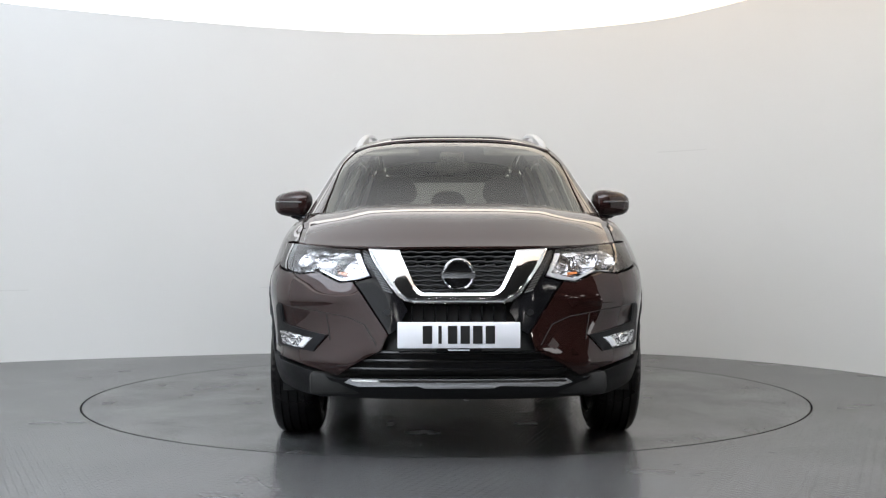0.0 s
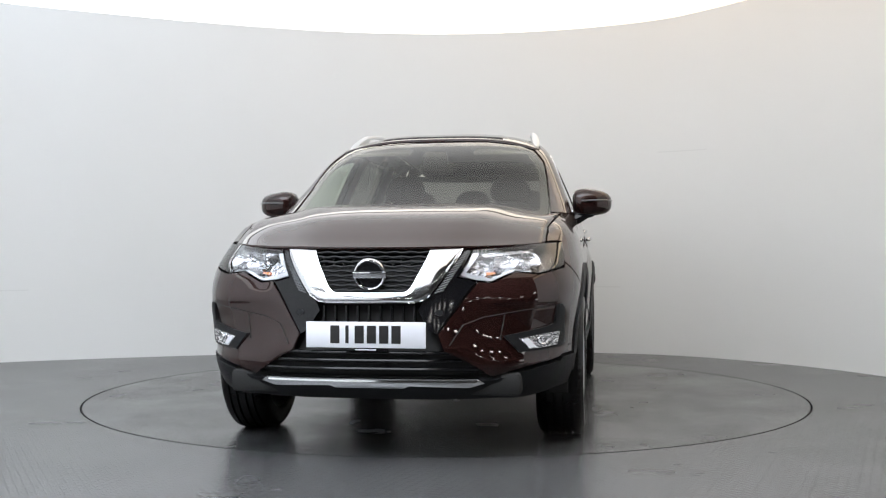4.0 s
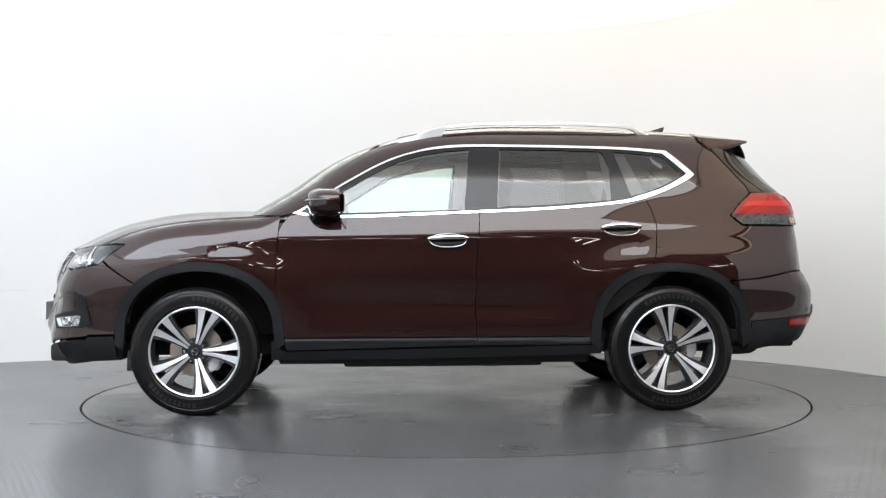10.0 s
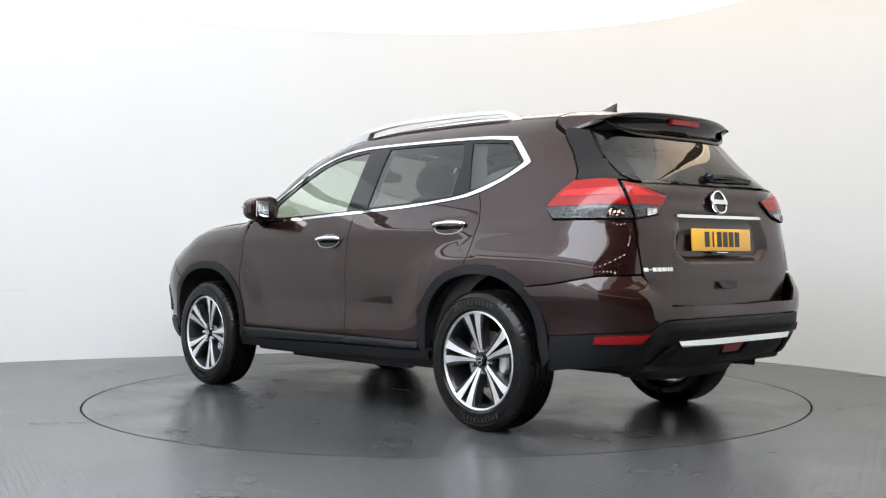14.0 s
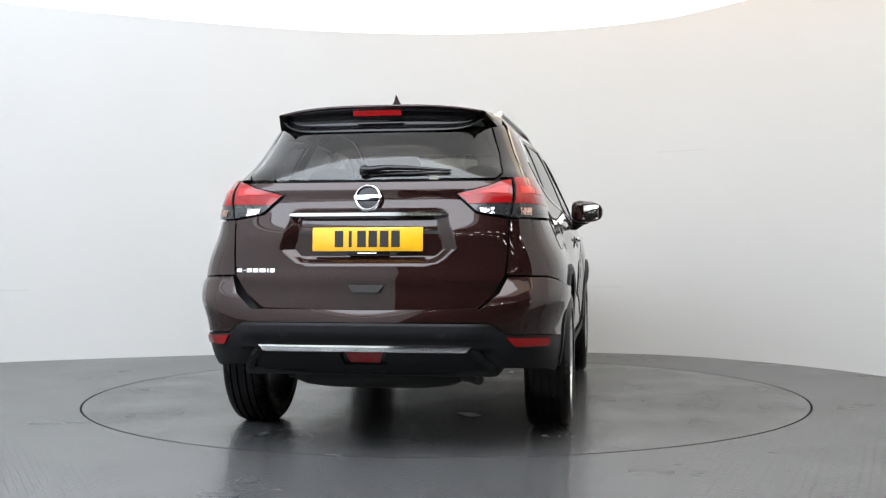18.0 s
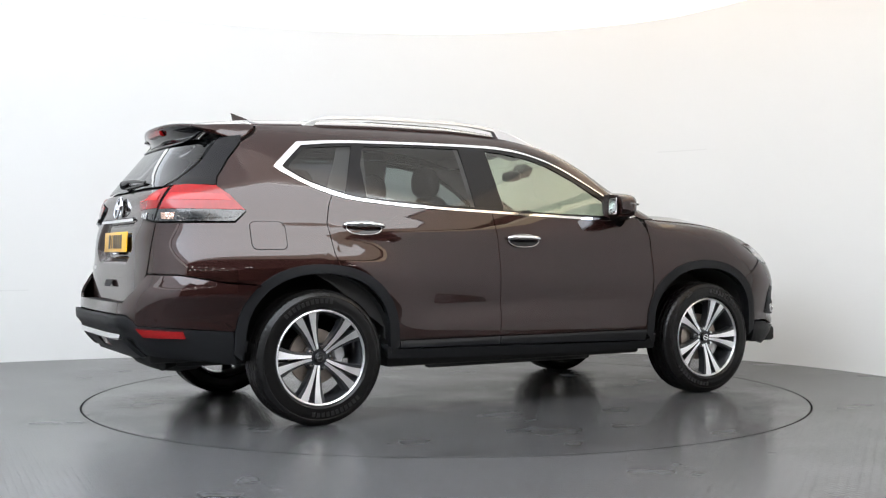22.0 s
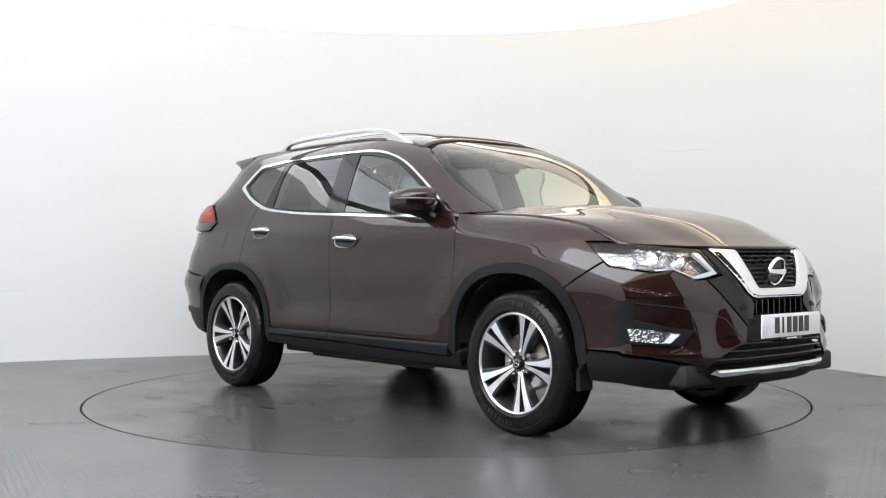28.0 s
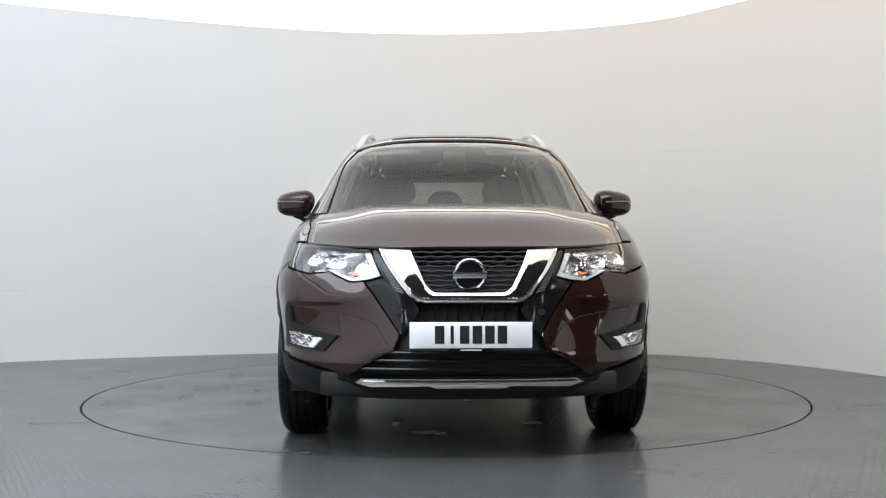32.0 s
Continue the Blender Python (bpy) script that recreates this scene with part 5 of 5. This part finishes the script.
def handles():
    for x0, x1, z0, z1, sk in ((-0.180, 0.045, 0.990, 0.985, upper), (-1.192, -0.958, 1.056, 1.050, upper)):
        for s in (0, 1):
            k = -1 if s else 1
            mid = S((x0 + x1) / 2, (z0 + z1) / 2 - 0.010, sk)
            cup = [(mid[0] + 0.104 * math.copysign(abs(math.cos(a))**0.8, math.cos(a)), mid[1] + 0.037 * math.sin(a)) for a in np.linspace(0, math.tau, 30, endpoint=False)]
            # flat black patch gives the shade of the hollow, body-coloured cup
            c = panel("door_handle", sk, cup, GLOSSBLACK, car, "chrome door handle over a black patch for the cup's shade", off=0.002, thick=0.004, gap=0, both=False, mirror=bool(s), grid=0.012)[0]
            # thin satin ring added for the highlight along the cup's edge
            bm = bmesh.new()
            ring = []
            for u, z in cup:
                q, n = on(sk, (u, z), 0.003)
                ring.append((q.x, q.y * k, q.z))
            rod(bm, ring, 0.0020, 6, True)
            part("cup_glint", bm, SATIN, c, "thin bright ring for the cup edge's highlight")
            bm = bmesh.new()
            path, rad = [], []
            for i, t in enumerate(np.linspace(0, 1, 13)):
                q, n = on(sk, S(x0 + (x1 - x0) * t, z0 + (z1 - z0) * t, sk), 0.010 + 0.024 * math.sin(math.pi * t)**0.5)
                path.append((q.x, q.y * k, q.z))
                rad.append(0.0125 if 0 < i < 12 else 0.008)
            rod(bm, path, rad, 12)
            part("grip", bm, CHROME, c, "chrome grip")


def rails():
    for s in (1, -1):
        bm = bmesh.new()
        rise = tab(-1.31, 0.006, -1.24, 0.038, -1.17, 0.060, -0.8, 0.066, -0.3, 0.066, -0.10, 0.060, 0.04, 0.040, 0.16, 0.014, 0.22, 0.0)
        wide = tab(-1.31, 0.012, -1.2, 0.016, -0.2, 0.016, -0.05, 0.020, 0.1, 0.022, 0.22, 0.012)
        rows = []
        for x in np.linspace(-1.31, 0.22, 52):
            zt = float(ROOF_TOP(x))
            y = s * (float(upper(*S(float(x), zt, upper))[1]) - 0.022)
            h, w = float(rise(x)), float(wide(x))
            low = zt - 0.004 + (0 if (x > -0.06 or x < -1.23) else h - 0.015)
            zc = zt + h
            rows.append([bm.verts.new(v) for v in ((x, y - w, low), (x, y - w * 0.9, zc - 0.004), (x, y - w * 0.4, zc + 0.004), (x, y + w * 0.4, zc + 0.004), (x, y + w * 0.9, zc - 0.004), (x, y + w, low))])
        for a, b in zip(rows, rows[1:]):
            for k in range(6):
                bm.faces.new((a[k], a[(k + 1) % 6], b[(k + 1) % 6], b[k]))
        bm.faces.new(rows[0])
        bm.faces.new(rows[-1][::-1])
        bmesh.ops.recalc_face_normals(bm, faces=bm.faces)
        part("roof_rail", bm, SATIN, car, "satin silver roof rail")
    bm = bmesh.new()
    rows = []
    for t in np.linspace(0, 1, 9):
        x = -1.385 - 0.15 * t
        h, w = 0.012 + 0.058 * t**0.9, 0.036
        zb = float(ROOF_MID(x)) - 0.004
        rows.append([bm.verts.new((x - (0.015 if k == 2 else 0), y, z)) for k, (y, z) in enumerate(((-w, zb), (-w * 0.42, zb + h * 0.45), (0, zb + h), (w * 0.42, zb + h * 0.45), (w, zb)))])
    for a, b in zip(rows, rows[1:]):
        for k in range(4):
            bm.faces.new((a[k], a[k + 1], b[k + 1], b[k]))
    bm.faces.new(rows[-1])
    bm.faces.new(rows[0][::-1])
    bmesh.ops.recalc_face_normals(bm, faces=bm.faces)
    part("roof_aerial", bm, PAINT, car, "shark fin roof aerial")


ENDDROP = tab(0, 0.030, 0.3, 0.078, 0.6, 0.055, 1, 0.014)


def spoiler():
    s = np.linspace(-1, 1, 33)
    top = np.zeros((12, 33, 3))
    face = np.zeros((7, 33, 3))
    for j, q in enumerate(s):
        for i, t in enumerate(np.linspace(0, 1, 12)):
            x1 = -2.005 + 0.085 * abs(q)**2.2
            x = -1.606 + t * (x1 + 1.606)
            half = 0.542 - 0.040 * t
            zt = float(ROOF_TOP(-1.606)) - 0.012 * t
            zm = float(ROOF_MID(-1.606)) - 0.046 * t
            top[i, j] = (x, q * half, zt + (zm - zt) * (1 - abs(q)**3.6))
        g = upper(*R(q * 0.500, 1.492, upper))
        for i, t in enumerate(np.linspace(0, 1, 7)):
            a = top[-1, j] + (0, 0, -0.004)
            b = np.array([g[0] - 0.012, q * 0.500, 1.492 + 0.070 * abs(q)**8])
            k = t**0.8
            face[i, j] = a * (1 - k) + b * k + (0.045 * math.sin(math.pi * t), 0, 0)
    edge = top[-1].copy()
    edge[:, 2] -= 0.016
    edge[:, 0] += 0.004
    sp = sheet("roof_spoiler", np.concatenate([top, edge[None]]), PAINT, car, "brown roof spoiler with a black underside", 0.006)
    face[0] = edge
    sheet("spoiler_underside", face, GLOSSBLACK, sp, "black underside", 0.006)
    bm = bmesh.new()
    rows = []
    for y in np.linspace(-0.118, 0.118, 13):
        x = -2.002 + 0.085 * (abs(y) / 0.52)**2.2
        rows.append([bm.verts.new(v) for v in ((x + 0.010, y, 1.592), (x - 0.004, y, 1.590), (x + 0.002, y, 1.566), (x + 0.030, y, 1.562))])
    for a, b in zip(rows, rows[1:]):
        for k in range(4):
            bm.faces.new((a[k], a[(k + 1) % 4], b[(k + 1) % 4], b[k]))
    bm.faces.new(rows[0])
    bm.faces.new(rows[-1][::-1])
    bmesh.ops.recalc_face_normals(bm, faces=bm.faces)
    part("high_brake_lamp", bm, REDLENS, sp, "red high brake lamp")
    for k in (1, -1):
        bm = bmesh.new()
        rows = []
        for t in np.linspace(0, 1, 8):
            x = -1.606 - 0.314 * t
            y = 0.542 - 0.040 * t
            zt = float(ROOF_TOP(-1.606)) - 0.012 * t
            drop = float(ENDDROP(t))
            rows.append([bm.verts.new((x, k * (y + 0.001), zt + 0.002)), bm.verts.new((x - 0.004, k * (y + 0.010 + drop * 0.28), zt - drop * 0.6)), bm.verts.new((x, k * (y + 0.004 + drop * 0.42), zt - drop)), bm.verts.new((x, k * (y - 0.03), zt - drop))])
        for a, b in zip(rows, rows[1:]):
            for i in range(3):
                bm.faces.new((a[i], a[i + 1], b[i + 1], b[i]))
        bmesh.ops.recalc_face_normals(bm, faces=bm.faces)
        part("spoiler_end", bm, PAINT, sp, "brown spoiler end")


def ring_badge(x, z, r, way, parent_label):
    """A round badge of plain chrome shapes: a ring, a cross bar and a black field."""
    b = new("badge")
    b.parent = car
    b["label"] = parent_label
    turn = Matrix.Rotation(math.pi / 2 * (-1 if way > 0 else 1), 4, "Z")
    tilt = Matrix.Rotation(radians(-14 if way > 0 else 12), 4, "X")
    m = pose(x, 0, z) @ turn @ (tilt if way > 0 else tilt)
    for name, prof, material in (("badge_ring", [(r * 0.79, 0.0), (r * 0.80, 0.007), (r * 0.83, 0.012), (r * 0.89, 0.0145), (r * 0.95, 0.0125), (r * 0.99, 0.007), (r, 0.0)], CHROME), ("badge_field", [(0, 0.003), (r * 0.81, 0.003), (r * 0.81, 0.0)], GLOSSBLACK)):
        bm = bmesh.new()
        lathe(bm, prof, 40)
        bmesh.ops.transform(bm, matrix=m, verts=bm.verts)
        part(name, bm, material, b)
    bm = bmesh.new()
    box(bm, 0, 0.009, 0, r * 2.04, 0.012, r * 0.40, 0.004)
    bmesh.ops.transform(bm, matrix=m, verts=bm.verts)
    part("badge_bar", bm, CHROME, b)


def plate(x, z, way, field, tilt):
    p = new("number_plate")
    p.parent = car
    p["label"] = "white number plate" if way > 0 else "yellow number plate"
    m = pose(x, 0, z, 0, tilt, 0)
    bm = bmesh.new()
    box(bm, 0, 0, 0, 0.008, 0.520, 0.111, 0.003)
    bmesh.ops.transform(bm, matrix=m, verts=bm.verts)
    part("plate_field", bm, field, p)
    for i in range(6):
        y = -0.133 + i * 0.0532
        bm = bmesh.new()
        w = 0.014 if i == 1 else 0.040
        box(bm, way * 0.0045, y * way, 0.002, 0.002, w, 0.076)
        bmesh.ops.transform(bm, matrix=m, verts=bm.verts)
        part("plate_bar", bm, INK, p, "black bar", smooth=False)
    bm = bmesh.new()
    box(bm, -way * 0.001, 0.0, -0.062, 0.006, 0.19, 0.016, 0.002)
    bmesh.ops.transform(bm, matrix=m, verts=bm.verts)
    part("plate_holder", bm, GLOSSBLACK, p, "black plate holder")
    bm = bmesh.new()
    box(bm, way * 0.003, 0.0, -0.063, 0.002, 0.09, 0.005)
    bmesh.ops.transform(bm, matrix=m, verts=bm.verts)
    part("holder_line", bm, PLATEWHITE, p, "pale line of small print", smooth=False)


LETTER = mat("bright_letter", (0.86, 0.87, 0.88), 0.5, 1.0, 0, 0.03, 40.0)


def rear_fittings():
    bm = bmesh.new()
    rows = []
    for y in np.linspace(-0.372, 0.372, 25):
        x = float(lower(*R(float(y), 1.085))[0])
        h = 0.012 if abs(y) < 0.35 else 0.008
        rows.append([bm.verts.new(v) for v in ((x + 0.01, y, 1.085 + h), (x - 0.012, y, 1.085 + h * 0.7), (x - 0.014, y, 1.085 - h * 0.6), (x + 0.012, y, 1.085 - h))])
    for a, b in zip(rows, rows[1:]):
        for k in range(4):
            bm.faces.new((a[k], a[(k + 1) % 4], b[(k + 1) % 4], b[k]))
    bm.faces.new(rows[0])
    bm.faces.new(rows[-1][::-1])
    bmesh.ops.recalc_face_normals(bm, faces=bm.faces)
    part("tailgate_bar", bm, CHROME, car, "chrome bar above the plate")
    # gate pull
    panel("gate_pull", lower, RR([(0.085, 0.762), (0.060, 0.727), (-0.060, 0.727), (-0.085, 0.762)]), DARK, car, "black tailgate pull", off=0.002, thick=0.004, gap=0, both=False, grid=0.02)
    # name letters as plain chrome marks
    y = 0.628
    for k, w in enumerate((0.026, 0.012, 0.024, 0.026, 0.030, 0.008, 0.022)):
        z0, z1 = (0.818, 0.836) if k != 1 else (0.825, 0.829)
        panel("name_mark", lower, RR([(y, z0), (y, z1), (y - w, z1), (y - w, z0)]), LETTER, car, "small chrome mark", off=0.003, thick=0.004, gap=0, both=False, grid=0.02)
        y -= w + 0.007
    # wiper
    bm = bmesh.new()
    pts = []
    for y, z, d in ((0.02, 1.280, 0.030), (-0.08, 1.291, 0.028), (-0.20, 1.290, 0.022), (-0.38, 1.280, 0.014)):
        q, n = on(upper, R(y, z, upper), d)
        pts.append(tuple(q))
    rod(bm, pts, [0.017, 0.012, 0.010, 0.005], 8)
    w = part("rear_wiper", bm, GLOSSBLACK, car, "black rear wiper")
    bm = bmesh.new()
    pts = [tuple(on(upper, R(y, z, upper), 0.010)[0]) for y, z in ((0.0, 1.268), (-0.20, 1.270), (-0.37, 1.273))]
    rod(bm, pts, 0.007, 6)
    part("wiper_blade", bm, RUBBER, w)
    bm = bmesh.new()
    q, n = on(upper, R(0.025, 1.280, upper), 0.022)
    egg(bm, q, (0.026, 0.024, 0.024))
    part("wiper_cap", bm, GLOSSBLACK, w)
    # fuel flap in the right flank
    def rounded(x0, x1, z0, z1, r):
        return [(cx + r * math.cos(a), cz + r * math.sin(a)) for cx, cz, a0 in ((x1 - r, z1 - r, 0), (x0 + r, z1 - r, 90), (x0 + r, z0 + r, 180), (x1 - r, z0 + r, 270)) for a in (radians(a0 + k * 22.5) for k in range(5))]
    fl = panel("fuel_flap", upper, SS(rounded(-1.722, -1.526, 0.924, 1.072, 0.03), upper), DARK, car, "fuel flap", off=0.0008, thick=0.003, gap=0, both=False, mirror=True, grid=0.03, relief=crease)[0]
    panel("flap_face", upper, SS(rounded(-1.718, -1.530, 0.928, 1.068, 0.027), upper), PAINT, fl, "brown flap face", off=0.0022, thick=0.003, gap=0, both=False, mirror=True, grid=0.03, relief=crease)
    # exhaust, silencer, tow eye, axle
    bm = bmesh.new()
    egg(bm, (-1.93, 0.0, 0.335), (0.14, 0.42, 0.075), p=3.5)
    part("silencer", bm, DARK, car, "dark exhaust silencer")
    bm = bmesh.new()
    rod(bm, [(-1.95, -0.36, 0.330), (-2.04, -0.46, 0.325), (-2.09, -0.50, 0.318)], 0.026, 14)
    part("exhaust_pipe", bm, DARK, car, "dull steel exhaust pipe")
    for x in (-AXLE, AXLE):
        bm = bmesh.new()
        rod(bm, [(x, -0.70, 0.33), (x, 0.70, 0.33)], 0.035, 10)
        box(bm, x - 0.10, 0, 0.34, 0.10, 1.15, 0.06, 0.015)
        part("axle_beam", bm, DARK, car, "dark axle beam")
    for s in (1, -1):
        bm = bmesh.new()
        prism(bm, [(1.70, 0.36), (1.73, 0.36), (1.735, 0.250), (1.712, 0.247)], s * 0.74, s * 0.83, "y")
        part("air_flap", bm, DARK, car, "black rubber air flap", smooth=False)
        bm = bmesh.new()
        box(bm, -0.05, s * 0.70, 0.275, 1.15, 0.06, 0.05, 0.015)
        part("floor_rail", bm, DARK, car, "black floor rail")


def interior():
    # dash, wheel, seats, pillars, floor
    bm = bmesh.new()
    for v in egg(bm, (0.70, 0, 0.93), (0.34, 0.72, 0.17), p=4):
        if v.co.z > 1.0:
            v.co.z -= 0.10 * max(0, (0.62 - v.co.x))
    d = part("dashboard", bm, TRIM, car, "dark dashboard")
    bm = bmesh.new()
    egg(bm, (0.52, -0.36, 1.055), (0.12, 0.17, 0.055), p=3)
    part("instrument_hood", bm, TRIM, d)
    bm = bmesh.new()
    pts = [Vector((0, 0.185 * math.cos(a), 0.185 * math.sin(a))) for a in np.linspace(0, math.tau, 28, endpoint=False)]
    m = pose(0.36, -0.36, 1.00, 0, -24, 0)
    rod(bm, [m @ q for q in pts], 0.016, 8, True)
    for a in (0, math.pi, -math.pi / 2):
        rod(bm, [m @ Vector((0, 0, 0)), m @ Vector((0, 0.18 * math.cos(a), 0.18 * math.sin(a)))], 0.018, 6)
    rod(bm, [m @ Vector((0.03, 0, 0)), m @ Vector((-0.03, 0, 0))], 0.065, 14)
    part("steering_wheel", bm, TRIM, car, "black steering wheel")
    for x, ys in ((-0.28, (0.36, -0.36)), (-1.12, (0.42, 0.0, -0.42))):
        for y in ys:
            w = 0.235 if x > -1 else 0.205
            st = new("seat")
            st.parent = car
            st["label"] = "dark cloth seat"
            bm = bmesh.new()
            for v in egg(bm, (0, 0, 0), (0.085, w, 0.33), p=3.2):
                v.co.y *= 1 - 0.18 * max(0, v.co.z) / 0.33
                v.co.x += 0.03 * abs(v.co.y / w)**2
            bmesh.ops.transform(bm, matrix=pose(x - 0.08, y, 0.93, 0, -14, 0), verts=bm.verts)
            part("backrest", bm, SEAT, st)
            bm = bmesh.new()
            egg(bm, (x + 0.20, y, 0.60), (0.27, w, 0.09), p=3.5)
            part("seat_cushion", bm, SEAT, st)
            bm = bmesh.new()
            hz = 1.335 if x > -1 else 1.285
            for v in egg(bm, (0, 0, 0), (0.055, 0.135, 0.095), p=2.5):
                v.co.y *= 1 - 0.12 * (v.co.z / 0.095)
            bmesh.ops.transform(bm, matrix=pose(x - 0.165, y, hz, 0, -6, 0), verts=bm.verts)
            h = part("headrest", bm, SEAT, st)
            bm = bmesh.new()
            for q in (-0.05, 0.05):
                rod(bm, [(x - 0.160, y + q, hz - 0.16), (x - 0.164, y + q, hz - 0.05)], 0.006, 6)
            part("headrest_post", bm, CHROME, h)
    bm = bmesh.new()
    box(bm, -0.55, 0, 0.42, 2.7, 1.48, 0.06)
    box(bm, -1.85, 0, 0.75, 0.55, 1.20, 0.06)
    part("cabin_floor", bm, SEAT, car, "dark carpet floor")
    for s in (1, -1):
        # inner door faces and pillar linings follow the skin
        o = SS([(0.80, 0.50), (0.80, 1.10), (-0.30, 1.12), (-1.1, 1.16), (-1.5, 1.20), (-1.5, 0.9), (-0.95, 0.50)], upper)
        panel("door_lining", upper, o, TRIM, car, "dark door lining", off=-0.085, thick=0, gap=0, both=False, mirror=s < 0, grid=0.08)
        for name, pts, mt in (("centre_pillar_lining", [(-0.20, 1.10), (-0.36, 1.10), (-0.40, 1.56), (-0.22, 1.56)], HEADLINER), ("rear_pillar_lining", [(-1.02, 1.15), (-1.28, 1.18), (-1.12, 1.56), (-0.98, 1.56)], HEADLINER),
                              ("rear_corner_lining", [(-1.48, 1.15), (-1.86, 1.15), (-1.86, 1.28), (-1.58, 1.52), (-1.40, 1.53), (-1.50, 1.37)], HEADLINER)):
            panel(name, upper, SS(pts, upper), mt, car, "pale pillar lining", off=-0.035, thick=0, gap=0, both=False, mirror=s < 0, grid=0.06)
        pil = FF([(0.56, 1.50), (0.64, 1.42), (0.69, 1.20), (0.70, 1.10)], upper) + SS([(0.80, 1.12), (0.50, 1.31), (0.28, 1.44), (0.10, 1.50), (0.05, 1.55), (0.25, 1.53)], upper)
        panel("front_pillar_lining", upper, pil, HEADLINER, car, "pale pillar lining", off=-0.03, thick=0, gap=0, both=False, mirror=s < 0, grid=0.05)
    bm = bmesh.new()
    egg(bm, (0.42, 0.0, 1.425), (0.024, 0.105, 0.036), p=3)
    rod(bm, [(0.42, 0, 1.43), (0.50, 0, 1.475)], 0.014, 8)
    box(bm, 0.505, 0, 1.462, 0.07, 0.14, 0.075, 0.012, Matrix.Rotation(radians(30), 4, "Y"))
    part("interior_mirror", bm, TRIM, car, "black rear-view mirror and sensor box")
    for y in (0.38, -0.38):
        bm = bmesh.new()
        box(bm, 0.20, y, 1.535, 0.17, 0.36, 0.02, 0.006, Matrix.Rotation(radians(14), 4, "Y"))
        part("sun_visor", bm, HEADLINER, car, "beige sun visor")


mirrors()
handles()
rails()
spoiler()
ring_badge(2.268, 0.815, 0.072, 1, "chrome ring badge on the grille")
ring_badge(-2.192, 1.160, 0.064, -1, "chrome ring badge on the tailgate")
plate(2.352, 0.559, 1, PLATEWHITE, 0)
plate(-2.212, 0.970, -1, PLATEYELLOW, 3)
rear_fittings()
interior()


# ---- what moves: the plate turns and carries the car ----
HEADING = [(0, -0.54), (2, -0.54), (2.5, -0.35), (3, 1.0), (3.5, 4.0), (4, 8.7), (4.5, 14.71), (5, 21.2), (6, 34.11), (7, 46.9), (8, 59.7), (9, 73.0), (10, 86.3), (11, 98.95), (12, 111.6), (13, 124.5), (14, 137.5), (15, 150.3),
           (16, 163.2), (17, 176.1), (18, 189.0), (19, 201.8), (20, 214.65), (21, 227.45), (22, 240.3), (23, 253.35), (24, 266.2), (25, 279.3), (26, 292.3), (27, 305.3), (28, 318.2), (29, 331.25), (29.5, 337.8), (30, 344.27),
           (30.5, 350.09), (31, 354.45), (31.5, 357.1), (32, 358.27)]


def motions():
    rows, plate_rows = [], []
    for t, a in HEADING:
        turn = pose(0, 0, 0, 0, 0, -90 - a)
        rows.append((t, turn @ pose(-PIVOT[0], -PIVOT[1], 0)))
        plate_rows.append((t, turn))
    walk(car, rows)
    walk(table, plate_rows)


motions()
